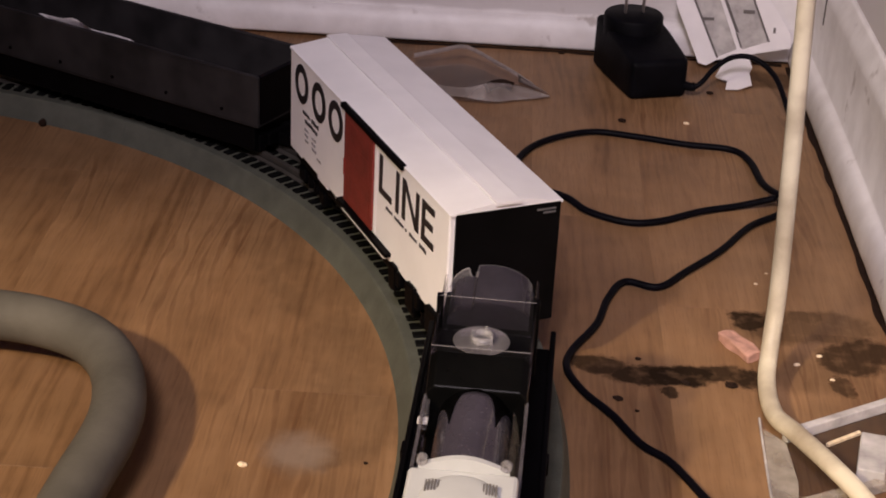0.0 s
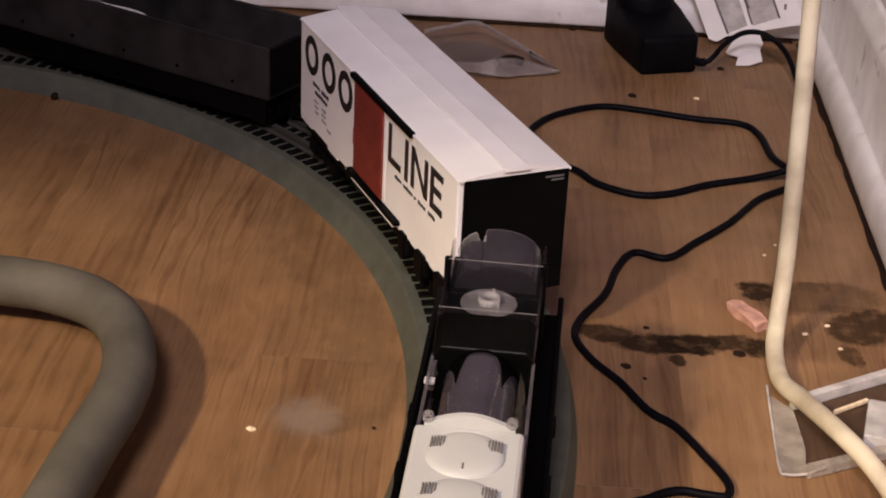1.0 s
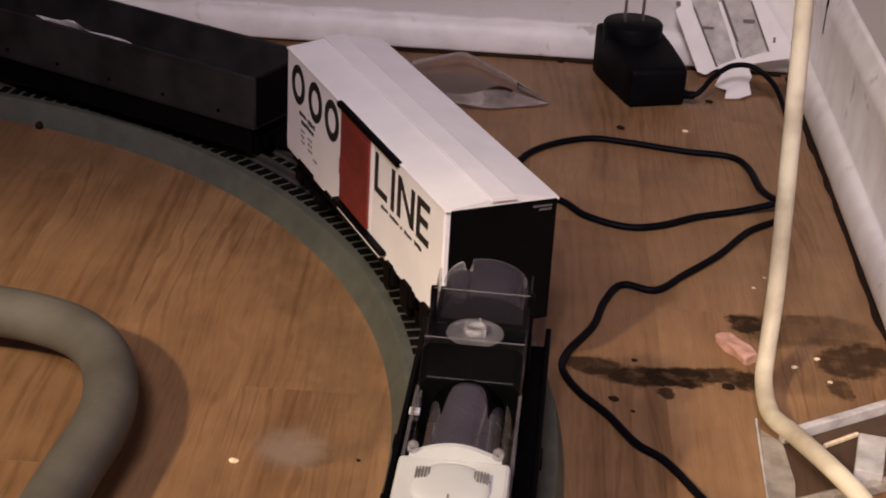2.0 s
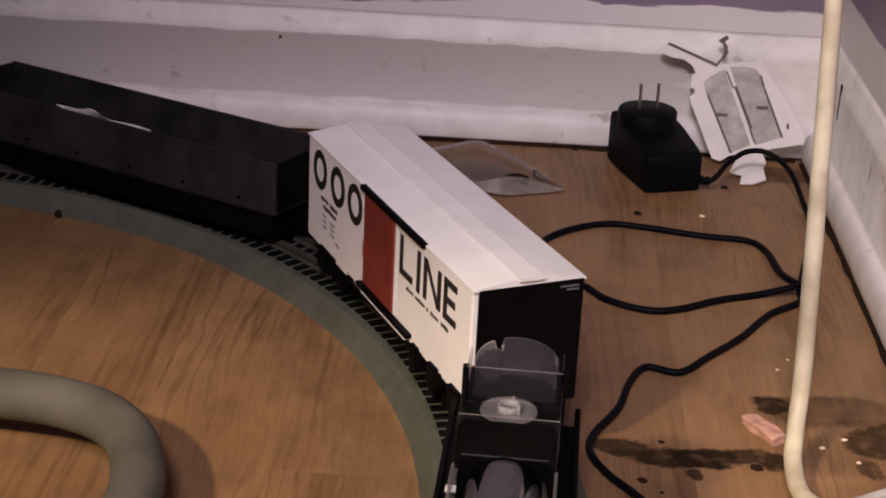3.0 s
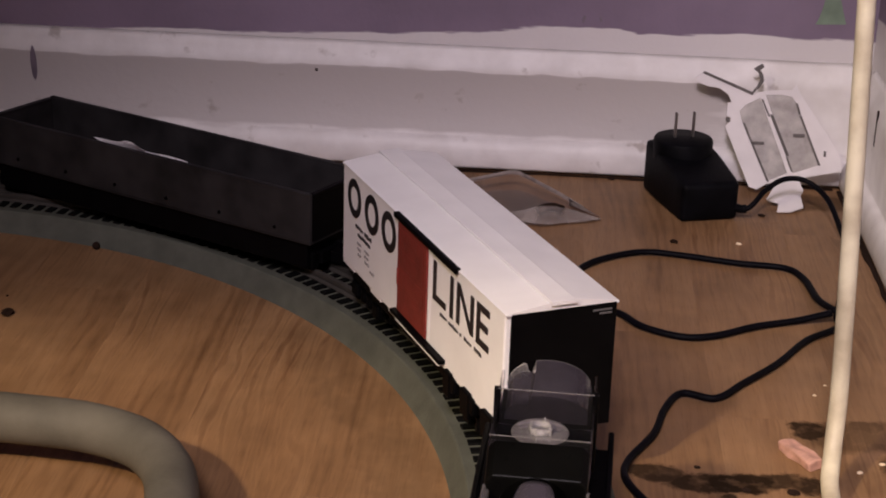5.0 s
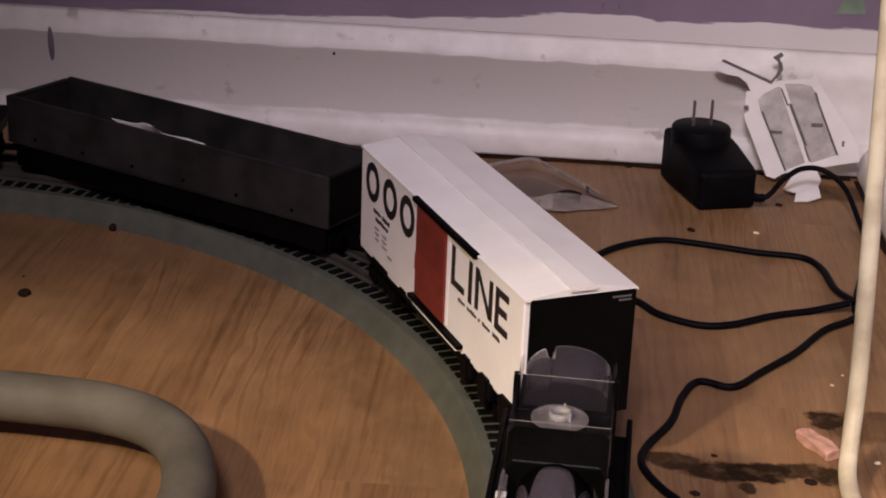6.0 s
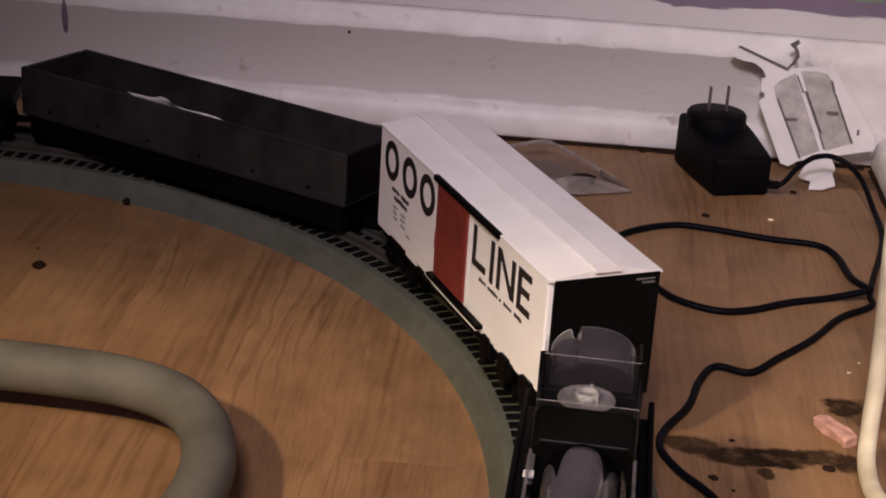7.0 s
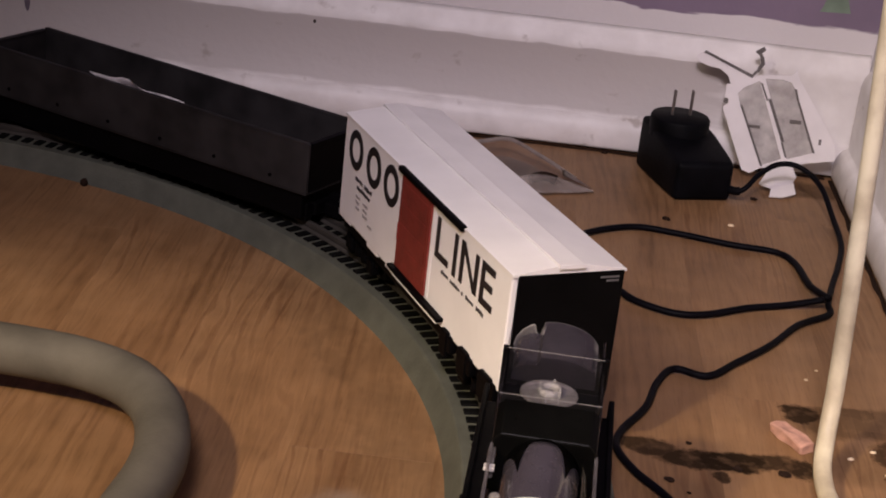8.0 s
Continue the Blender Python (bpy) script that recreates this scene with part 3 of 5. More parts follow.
def track_section(a0, a1):
    """One curved piece: roadbed with sloping shoulders, three rails, ties as parts."""
    ob = base("track_section", Matrix.Identity(4), "grey plastic roadbed track section with black ties on the floor", "toy track", "curved track sections")
    gap = 0.015
    bed = arc_strip([(0.3575, 0.0), (0.432, 0.0), (0.4314, 0.0015), (0.4282, 0.0122), (0.4276, 0.0128), (0.3640, 0.0128), (0.3633, 0.0122), (0.3582, 0.0015)], (CX, CY), a0 + gap, a1 - gap, 40)
    bed = part("roadbed", bed, M_BED, ob)
    for r in (0.3795, RC, 0.4115):
        # foot, web and head of the rail
        rail = arc_strip([(r - 0.0028, 0.0128), (r + 0.0028, 0.0128), (r + 0.0026, 0.0142), (r + 0.0009, 0.0150), (r + 0.0014, 0.0168), (r + 0.0014, 0.0184), (r - 0.0014, 0.0184), (r - 0.0014, 0.0168), (r - 0.0009, 0.0150), (r - 0.0026, 0.0142)], (CX, CY), a0 + gap, a1 - gap, 30)
        part("rail", rail, M_RAIL, ob, "dull steel rail")
    n = 36
    for i in range(n):
        t = bpy.data.objects.new("tie", TIE)
        scene.collection.objects.link(t)
        t.parent = bed
        t.matrix_world = on_track(a0 + (i + 0.5) * (a1 - a0) / n)
    return ob


b = box(-0.0268, 0.0215, -0.00255, 0.00255, 0.0126, 0.0138, 0.0004, seg=1)
TIE = bpy.data.meshes.new("tie")
b.to_mesh(TIE)
b.free()
TIE.materials.append(M_TIE)
for a in range(-73, 150, 45):
    track_section(a - 0.37, a + 44.63)


# ---- train ----
def wheel_mesh():
    b = lathe([(0, -0.0032), (0.0098, -0.0032), (0.0105, -0.0026), (0.0088, -0.0018), (0.0084, 0.0025), (0.0078, 0.0032), (0.0055, 0.0032), (0.005, 0.0022), (0.002, 0.0022), (0, 0.003)], 24)
    return b


def truck(parent, x):
    """A black two-axle truck: frame with journal boxes and springs, and its wheels."""
    b = box(x - 0.006, x + 0.006, -0.017, 0.017, 0.026, 0.034, 0.001)
    for s in (-1, 1):
        box(x - 0.024, x + 0.024, s * 0.0205 - 0.0016, s * 0.0205 + 0.0016, 0.0275, 0.0335, 0.0012, b)
        for k in (-1, 1):
            box(x + k * 0.0165 - 0.0042, x + k * 0.0165 + 0.0042, s * 0.0215 - 0.0025, s * 0.0215 + 0.0025, 0.0225, 0.0305, 0.001, b)
            merge(b, lathe([(0, 0.0235), (0.0022, 0.0235), (0.0027, 0.026), (0.0022, 0.0285), (0.0027, 0.031), (0, 0.031)], 10), Matrix.Translation((x + k * 0.0045, s * 0.0215, 0)))
    frame_ob = part("truck", b, M_BLACK, parent, "black truck frame")
    for k in (-1, 1):
        axle = lathe([(0, -0.019), (0.0016, -0.019), (0.0016, 0.019), (0, 0.019)], 8)
        for s in (-1, 1):
            merge(axle, wheel_mesh(), Matrix.Translation((0, 0, s * 0.0135)) @ (Matrix.Rotation(radians(180), 4, "X") if s < 0 else Matrix.Identity(4)))
        part("wheelset", axle, M_BLACK, frame_ob, "", True).matrix_local = Matrix.Translation((x + k * 0.0165, 0, 0.0272)) @ Matrix.Rotation(radians(-90), 4, "X")


def coupler(parent, x, s):
    b = box(min(x, x + s * 0.016), max(x, x + s * 0.016), -0.0022, 0.0022, 0.0275, 0.0315, 0.0006)
    box(x + s * 0.018 - 0.0045, x + s * 0.018 + 0.0045, -0.006, 0.006, 0.0255, 0.0335, 0.0015, b)
    part("coupler", b, M_BLACK, parent, "black knuckle coupler")


def joint_shade_block(parent, x, s):
    """Added black blocks in place of the shade at a car's end: a plate, a nose and two side blocks."""
    b = box(min(x, x - s * 0.030), max(x, x - s * 0.030), -0.0150, 0.0150, 0.0215, 0.0290, 0.0010)
    box(min(x, x + s * 0.012), max(x, x + s * 0.012), -0.0075, 0.0075, 0.0205, 0.0280, 0.0010, b)
    for k in (-1, 1):
        box(min(x - s * 0.002, x - s * 0.009), max(x - s * 0.002, x - s * 0.009), k * 0.0185 - 0.0030, k * 0.0185 + 0.0030, 0.0190, 0.0300, 0.0010, b)
    part("joint_shade_block", b, M_BLACK, parent, "added black block that darkens the gap between cars")


def ring(w, h, t, depth, n=28):
    """An upright oval band in x, z standing proud of y = 0 towards -y."""
    b = bmesh.new()
    rows = []
    for i in range(n):
        a = 2 * math.pi * i / n
        c, s = math.cos(a), math.sin(a)
        rows.append([b.verts.new((k * c * (w if i0 else w - t), y, s * (h if i0 else h - t))) for k, i0, y in ((1, 1, 0), (1, 1, -depth), (1, 0, -depth), (1, 0, 0))])
    for i in range(n):
        p, q = rows[i], rows[(i + 1) % n]
        for j in range(3):
            b.faces.new((p[j], q[j], q[j + 1], p[j + 1]))
    return b


def boxcar():
    L, W, Z0, Z1 = 0.2147, 0.0530, 0.0400, 0.0950
    ob = base("toy_boxcar", pose(-0.2413, -0.3652, 0, 0, 0, -64.25), "white plastic toy boxcar with black end and red door", "toy train car")
    y = -W / 2
    x = lambda s: s - L / 2
    body = bmesh.new()
    box(-L / 2, L / 2, -W / 2, W / 2, Z0, Z1, 0.0009, body)
    part("body", body, M_WHITE, ob)
    # roof: two slopes with a lip, seams across, and a running board
    b = bmesh.new()
    prof = [(-W / 2 - 0.0004, 0.0945), (-W / 2 - 0.0004, 0.0955), (-0.0059, 0.0984), (-0.0059, 0.0988), (0.0056, 0.0991), (W / 2 + 0.0006, 0.0955), (W / 2 + 0.0006, 0.0945)]
    e0 = [b.verts.new((-L / 2 - 0.0006, p, z)) for p, z in prof]
    e1 = [b.verts.new((L / 2 + 0.0012, p, z)) for p, z in prof]
    for j in range(len(prof)):
        k = (j + 1) % len(prof)
        b.faces.new((e0[j], e0[k], e1[k], e1[j]))
    b.faces.new(e0)
    b.faces.new(e1[::-1])
    roof = part("roof", b, M_WHITE, ob)
    board = prism([(-0.0059, 0.0976), (-0.0059, 0.0994), (0.0056, 0.0993), (0.0062, 0.0990), (0.0062, 0.0976)], L + 0.0046)
    bmesh.ops.transform(board, matrix=Matrix.Translation((-L / 2 - 0.002, 0, 0)) @ Matrix(((0, 0, 1, 0), (1, 0, 0, 0), (0, 1, 0, 0), (0, 0, 0, 1))), verts=board.verts)
    part("running_board", board, M_WHITE, roof)
    # ends: black, ribbed, with a printed corner mark
    for s in (-1, 1):
        b = box(min(s * L / 2, s * (L / 2 + 0.0016)), max(s * L / 2, s * (L / 2 + 0.0016)), -W / 2 + 0.0026, W / 2 - 0.0004, 0.0365, 0.0952, 0.0004)
        end = part("end_panel", b, M_BLACK, ob, "black end panel")
        if s > 0:
            for z, w in ((0.0925, 0.009), (0.0908, 0.006)):
                part("print", box(L / 2 + 0.0016, L / 2 + 0.0019, W / 2 - 0.003 - w, W / 2 - 0.003, z - 0.0004, z + 0.0004), M_SMALL, end, "faint grey printed bar")
    # door with its slides
    door = part("door", box(x(0.0875), x(0.1262), y - 0.0014, y + 0.001, 0.0462, 0.0942, 0.0003), M_RED, ob, "brick red sliding door")
    for i in range(4):
        z = 0.0545 + i * 0.0105
        part("door_panel", box(x(0.0905), x(0.1232), y - 0.00152, y - 0.001, z - 0.0044, z + 0.0044, 0.0003), M_RED, door)
    part("door_latch", box(x(0.0883), x(0.0892), y - 0.0021, y, 0.060, 0.069, 0.0003), M_RED, door)
    part("door_post", box(x(0.1262), x(0.1292), y - 0.0003, y + 0.001, 0.0462, 0.0945, 0.0001), M_WHITE, ob)
    part("door_slide", box(x(0.0822), x(0.1628), y - 0.0020, y + 0.001, 0.0936, 0.0962, 0.0004), M_BLACK, ob, "black door slide")
    part("door_slide", box(x(0.0828), x(0.1500), y - 0.0034, y + 0.001, 0.0432, 0.0452, 0.0004), M_BLACK, ob, "black door slide")
    part("door_sill", box(x(0.090), x(0.1480), y - 0.0030, y, 0.0418, 0.0430, 0.0003), M_WHITE, ob, "white sill strip")
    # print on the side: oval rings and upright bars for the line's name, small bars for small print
    for s in (0.0188, 0.0458, 0.0713):
        b = ring(0.0103, 0.0106, 0.0042, 0.0004)
        bmesh.ops.transform(b, matrix=Matrix.Translation((x(s), y, 0.0812)), verts=b.verts)
        part("print", b, M_INK, ob, "black printed oval ring")
    for s0, z0, z1 in ((0.1345, 0.0700, 0.0895), (0.1556, 0.0692, 0.0896), (0.1636, 0.0697, 0.0898), (0.1797, 0.0706, 0.0895), (0.1869, 0.0700, 0.0898)):
        part("letter_stroke", box(x(s0) - 0.0018, x(s0) + 0.0018, y - 0.0004, y + 0.0004, z0, z1), M_INK, ob, "black printed letter stroke")
    for s0, s1, z in ((0.1363, 0.1485, 0.0716), (0.1887, 0.1990, 0.0716), (0.1887, 0.1975, 0.0800), (0.1887, 0.1990, 0.0882)):
        part("letter_stroke", box(x(s0), x(s1), y - 0.0004, y + 0.0004, z - 0.0016, z + 0.0016), M_INK, ob, "black printed letter stroke")
    b = prism([(x(0.1618), 0.0898), (x(0.1655), 0.0898), (x(0.1815), 0.0706), (x(0.1778), 0.0706)], 0.0004)
    bmesh.ops.transform(b, matrix=Matrix.Translation((0, y, 0)) @ Matrix.Rotation(radians(90), 4, "X"), verts=b.verts)
    part("letter_stroke", b, M_INK, ob, "black printed letter stroke")
    rng_print = random.Random(8)

    def small_print(s0, s1, z, h, material, label):
        """A line of print too small to read, as short bars of uneven height."""
        at = s0
        while at < s1:
            w = rng_print.uniform(0.0006, 0.0013)
            part("print", box(x(at), x(min(at + w, s1)), y - 0.0003, y + 0.0003, z - h * rng_print.uniform(0.5, 1), z + h * rng_print.uniform(0.4, 1.2)), material, ob, label)
            at += w + rng_print.uniform(0.0003, 0.0006)

    for s0, s1 in ((0.1420, 0.1500), (0.1530, 0.1640), (0.1665, 0.1680), (0.1715, 0.1800), (0.1835, 0.1915)):
        small_print(s0, s1, 0.0657, 0.0010, M_INKFADE, "small black print bar")
    for s0, s1, z in ((0.0210, 0.0320, 0.0668), (0.0350, 0.0460, 0.0666), (0.0245, 0.0440, 0.0628)):
        small_print(s0, s1, z, 0.0012, M_INKFADE, "small black print bar")
    for s0, s1, z in ((0.0240, 0.0300, 0.0580), (0.0350, 0.0420, 0.0575), (0.0245, 0.0295, 0.0550), (0.0355, 0.0415, 0.0545), (0.0250, 0.0300, 0.0520), (0.0360, 0.0425, 0.0515), (0.0440, 0.0500, 0.0490)):
        small_print(s0, s1, z, 0.0008, M_GREY, "small grey print bar")
    # lower edge steps, ladder, underframe, trucks
    for s0, s1, d in ((0.0, 0.018, 0.0015), (0.044, 0.060, 0.002), (0.072, 0.082, 0.0015)):
        part("side_sill", box(x(s0), x(s1), y + 0.0003, y + 0.003, Z0 - d, Z0 + 0.002, 0.0004), M_WHITE, ob)
    for s0, s1, z1 in ((0.150, 0.164, 0.0425), (0.171, 0.187, 0.0428), (0.195, 0.213, 0.0432)):
        step = bmesh.new()
        box(x(s0), x(s1), y - 0.0014, y + 0.002, 0.0335, z1 - 0.0012, 0.0008, step)
        box(x(s0) + 0.002, x(s1) - 0.004, y - 0.0020, y + 0.002, 0.0300, z1, 0.0008, step)
        part("step", step, M_BLACK, ob, "black moulded step")
    part("underframe", box(-L / 2 + 0.004, L / 2 - 0.004, -W / 2 + 0.002, W / 2 - 0.002, 0.0335, 0.0405, 0.0008), M_BLACK, ob, "black underframe")
    for s in (0.028, 0.187):
        truck(ob, x(s))
    for s in (-1, 1):
        coupler(ob, s * (L / 2 - 0.003), s)
        # black blocks stand in for the shade under the car's ends
        joint_shade_block(ob, s * (L / 2 - 0.002), s)


boxcar()


def gondola():
    L, W, Z0, Z1 = 0.249, 0.0560, 0.0370, 0.0672
    far = Vector((-0.5261, -0.0895))
    d, side = Vector((0.8813, -0.4726)), Vector((-0.4726, -0.8813))
    c = far + d * L / 2 + side * W / 2
    ob = base("toy_gondola", pose(c.x, c.y, 0, 0, 0, math.degrees(math.atan2(d.y, d.x))), "charcoal plastic toy gondola car with open top", "toy train car")
    part("floor_plate", box(-L / 2, L / 2, -W / 2, W / 2, Z0, Z0 + 0.002, 0.0004), M_GON, ob)
    for s in (-1, 1):
        wall = part("side_wall", box(-L / 2, L / 2, min(s * W / 2, s * (W / 2 - 0.0022)), max(s * W / 2, s * (W / 2 - 0.0022)), Z0 + 0.0005, Z1, 0.0005), M_GON, ob)
        part("top_rail", box(-L / 2 + 0.001, L / 2 - 0.001, s * (W / 2 - 0.0011) - 0.0013, s * (W / 2 - 0.0011) + 0.0013, Z1 - 0.0014, Z1 + 0.0004, 0.0006), M_GON, wall)
        for i in range(6):
            xs = -L / 2 + 0.024 + i * 0.040
            rv = lathe([(0, 0), (0.0012, 0), (0.001, 0.0006), (0, 0.0008)], 10)
            bmesh.ops.transform(rv, matrix=Matrix.Translation((xs, s * W / 2, Z0 + 0.006)) @ Matrix.Rotation(radians(90 * -s), 4, "X"), verts=rv.verts)
            part("rivet", rv, M_BLACK, wall, "dark rivet head")
        # the end towards the boxcar is black, not charcoal: its shade is in the colour
        end = part("end_wall", box(min(s * L / 2, s * (L / 2 - 0.0022)), max(s * L / 2, s * (L / 2 - 0.0022)), -W / 2 + 0.0023, W / 2 - 0.0023, Z0 + 0.0005, Z1 - 0.0008, 0.0005), M_BLACK if s > 0 else M_GON, ob)
        part("top_rail", box(s * (L / 2 - 0.0011) - 0.0018, s * (L / 2 - 0.0011) + 0.0018, -W / 2 + 0.003, W / 2 - 0.003, Z1 - 0.0020, Z1 - 0.0004, 0.0005), M_BLACK if s > 0 else M_GON, end)
        truck(ob, s * 0.088)
        coupler(ob, s * (L / 2 - 0.002), s)
        # black blocks fill the shaded gap at the joint
        joint_shade_block(ob, s * (L / 2 - 0.001), s)
    part("underframe", box(-L / 2 + 0.004, L / 2 - 0.004, -W / 2 + 0.0025, W / 2 - 0.0025, 0.0215, 0.0372, 0.0008), M_BLACK, ob, "black underframe")
    return c, d


GON_C, GON_D = gondola()


def flatcar():
    """The next car of the train: a low black deck, of which the coupled end shows."""
    L, W = 0.170, 0.048
    ob = base("toy_flatcar", on_track(97.4, 0.386, 0.0, 90), "low black plastic toy flatcar coupled behind the gondola", "toy train car")
    part("deck", box(-L / 2, L / 2, -W / 2, W / 2, 0.0425, 0.0500, 0.0008), M_BLACK, ob, "black deck")
    for s in (-1, 1):
        part("side_sill", box(-L / 2 + 0.004, L / 2 - 0.004, s * (W / 2 - 0.002) - 0.0015, s * (W / 2 - 0.002) + 0.0015, 0.0360, 0.0424, 0.0005), M_BLACK, ob)
        part("stake_pocket", box(s * 0.070 - 0.003, s * 0.070 + 0.003, W / 2 + 0.0002, W / 2 + 0.0022, 0.0400, 0.0500, 0.0005), M_BLACK, ob)
        truck(ob, s * 0.055)
        coupler(ob, s * (L / 2 - 0.004), s)


flatcar()


def paper_scrap():
    """A curled strip of white paper that lies in the gondola against its side."""
    b = bmesh.new()
    rows = []
    for i in range(15):
        t = i / 14
        z = 0.0672 + 0.0036 * math.exp(-((t - 0.40) / 0.10) ** 2) + 0.0010 * (1 - t)
        xx = -0.040 + 0.072 * t
        rows.append([b.verts.new((xx + 0.004 * k, -0.0240 + 0.005 * k, z - 0.0075 * k * k + 0.0006 * math.sin(9 * t + k))) for k in (0, 0.7, 1.4, 1.98)])
    for p, q in zip(rows, rows[1:]):
        for j in range(3):
            b.faces.new((p[j], p[j + 1], q[j + 1], q[j]))
    bmesh.ops.solidify(b, geom=b.faces[:], thickness=0.0003)
    ob = tagged(part("paper_scrap", b, M_CARD, None, "", True), "curled white paper scrap lying in the gondola", "paper")
    ob.matrix_world = pose(GON_C.x, GON_C.y, 0, 0, 0, math.degrees(math.atan2(GON_D.y, GON_D.x)))


paper_scrap()


def clear_car():
    """A black car whose raised body is clear plastic over a smoky tank, with an ivory housing behind."""
    ob = base("toy_engine", pose(-0.2022, -0.600, 0, 0, 0, -92.6), "black toy engine with clear plastic cab and ivory housing", "toy train car")
    X0, X1 = -0.098, 0.164
    ch = box(X0, X1, -0.0262, 0.0262, 0.0340, 0.0500, 0.0012)
    ch = part("chassis", ch, M_BLACK, ob, "black chassis")
    for s in (-1, 1):
        part("side_skirt", box(X0 - 0.012, X1, s * 0.0262 - 0.0012, s * 0.0262 + 0.0012, 0.0240, 0.0520, 0.0006), M_BLACK, ch)
        for i in range(3):
            xs = -0.012 + i * 0.040
            part("step", box(xs - 0.004, xs + 0.004, s * 0.0272 - 0.0010, s * 0.0272 + 0.0010, 0.046, 0.0515, 0.0006), M_BLACK, ch)
    # lower body
    part("lower_body", box(-0.080, 0.164, -0.0178, 0.0178, 0.0415, 0.0680, 0.0015), M_BLACK, ob, "black lower body")
    # cab: clear walls on a black floor, with an arched smoky end
    W = 0.0183
    cab = part("cab_floor", box(-0.078, -0.006, -W, W, 0.0675, 0.0840, 0.0005), M_BLACK, ob, "black cab floor")
    # a notched clear plate behind, and a smoky half barrel before it
    rise = lambda p: 0.0052 + 0.0104 * math.sqrt(max(0.0, 1 - (p / 0.0166) ** 2))
    left = [(-0.0168, 0.0), (-0.0168, 0.0040), (-0.0160, 0.0072), (-0.0140, 0.0104), (-0.0112, 0.0128), (-0.0096, 0.0132), (-0.0090, 0.0112), (-0.0080, 0.0096), (-0.0068, 0.0094), (-0.0064, 0.0120), (-0.0058, rise(0.0058))]
    b = prism(left + [(p / 1000, rise(p / 1000)) for p in range(-4, 17, 2)] + [(0.0168, 0.0040), (0.0168, 0.0)], 0.0009)
    bmesh.ops.transform(b, matrix=Matrix.Translation((-0.0752, 0, 0.0835)) @ Matrix(((0, 0, 1, 0), (1, 0, 0, 0), (0, 1, 0, 0), (0, 0, 0, 1))), verts=b.verts)
    part("arched_end", b, M_SMOKE, cab, "smoky clear arched end")
    part("chip_edge", sweep([(-0.0745, p, 0.0836 + q) for p, q in left[1:10]], 0.0003, 6, 3), M_THINEDGE, cab, "pale broken rim of the arched end")
    low = [(-0.0160, 0.0), (-0.0158, 0.0045), (-0.0140, 0.0078), (-0.0110, 0.0095), (-0.0070, 0.0100), (-0.0060, 0.0125)]
    shape = low + [(-0.0055 + 0.0215 * k / 24, rise(-0.0055 + 0.0215 * k / 24) * 0.985) for k in range(25)] + [(0.0160, 0.0)]
    b = bmesh.new()
    rows = []
    for i in range(9):
        rows.append([b.verts.new((-0.0742 + 0.0235 * i / 8, p, 0.0838 + q * (1 - 0.035 * i))) for p, q in shape])
    for p, q in zip(rows, rows[1:]):
        for k in range(len(shape) - 1):
            b.faces.new((p[k], p[k + 1], q[k + 1], q[k]))
    b.faces.new(rows[0])
    b.faces.new(rows[-1][::-1])
    part("cab_barrel", b, M_BARREL, cab, "smoky grey rounded barrel")
    for s in (-1, 1):
        part("cab_side", box(-0.073, -0.0075, s * W - 0.0005, s * W + 0.0005, 0.0842, 0.0945, 0.0002), M_CLEAR, cab, "clear plastic side")
        part("cab_post", box(-0.0500, -0.0470, s * (W + 0.0004) - 0.0013, s * (W + 0.0004) + 0.0013, 0.0660, 0.0985, 0.0005), M_BLACK, cab, "black post")
    part("cab_screen", box(-0.0465, -0.0457, -W + 0.0008, W - 0.0008, 0.0842, 0.0990, 0.0002), M_CLEAR, cab, "clear plastic screen")
    part("screen_edge", box(-0.0463, -0.0459, -W, W, 0.0990, 0.0992, 0.00005), M_THINEDGE, cab, "bright edge of the clear screen")
    part("cab_front", box(-0.0080, -0.0070, -W + 0.0006, W - 0.0006, 0.0842, 0.0990, 0.0002), M_CLEAR, cab, "clear plastic front")
    part("screen_edge", box(-0.0077, -0.0073, -W, W, 0.0990, 0.0992, 0.00005), M_THINEDGE, cab, "bright edge of the clear front")
    disc = lathe([(0, 0.0), (0.0105, 0.0), (0.0108, 0.0003), (0.0105, 0.0008), (0.0050, 0.0010), (0, 0.0010)], 40)
    bmesh.ops.transform(disc, matrix=Matrix.Translation((-0.0245, -0.0008, 0.0925)), verts=disc.verts)
    dk = part("disc", disc, M_DISC, cab, "clear plastic disc with raised hub")
    stem = lathe([(0, 0.0835), (0.0026, 0.0835), (0.0022, 0.0922), (0, 0.0922)], 14)
    bmesh.ops.transform(stem, matrix=Matrix.Translation((-0.0245, -0.0008, 0)), verts=stem.verts)
    # pale ring added as the white highlights on the hub
    hub = lathe([(0.0030, 0.0010), (0.0044, 0.0010), (0.0046, 0.0022), (0.0041, 0.0034), (0.0036, 0.0034), (0.0031, 0.0022), (0.0030, 0.0010)], 24)
    bmesh.ops.transform(hub, matrix=Matrix.Translation((-0.0245, -0.0008, 0.0925)), verts=hub.verts)
    part("hub_highlight_ring", hub, M_GLINT, dk, "pale clear ring standing in for the hub's highlights")
    for px, py, pz in ((-0.0290, 0.0006, 0.0036), (-0.0262, -0.0042, 0.0034), (-0.0215, 0.0030, 0.0036), (-0.0205, -0.0020, 0.0030)):
        peg = lathe([(0, 0), (0.0005, 0), (0.0005, pz), (0.0002, pz + 0.0003), (0, pz + 0.0003)], 8)
        bmesh.ops.transform(peg, matrix=Matrix.Translation((px, py, 0.0930)), verts=peg.verts)
        part("hub_peg", peg, M_GLINT, dk, "tiny clear peg")
    part("disc_stem", stem, M_BLACK, dk, "black stem")
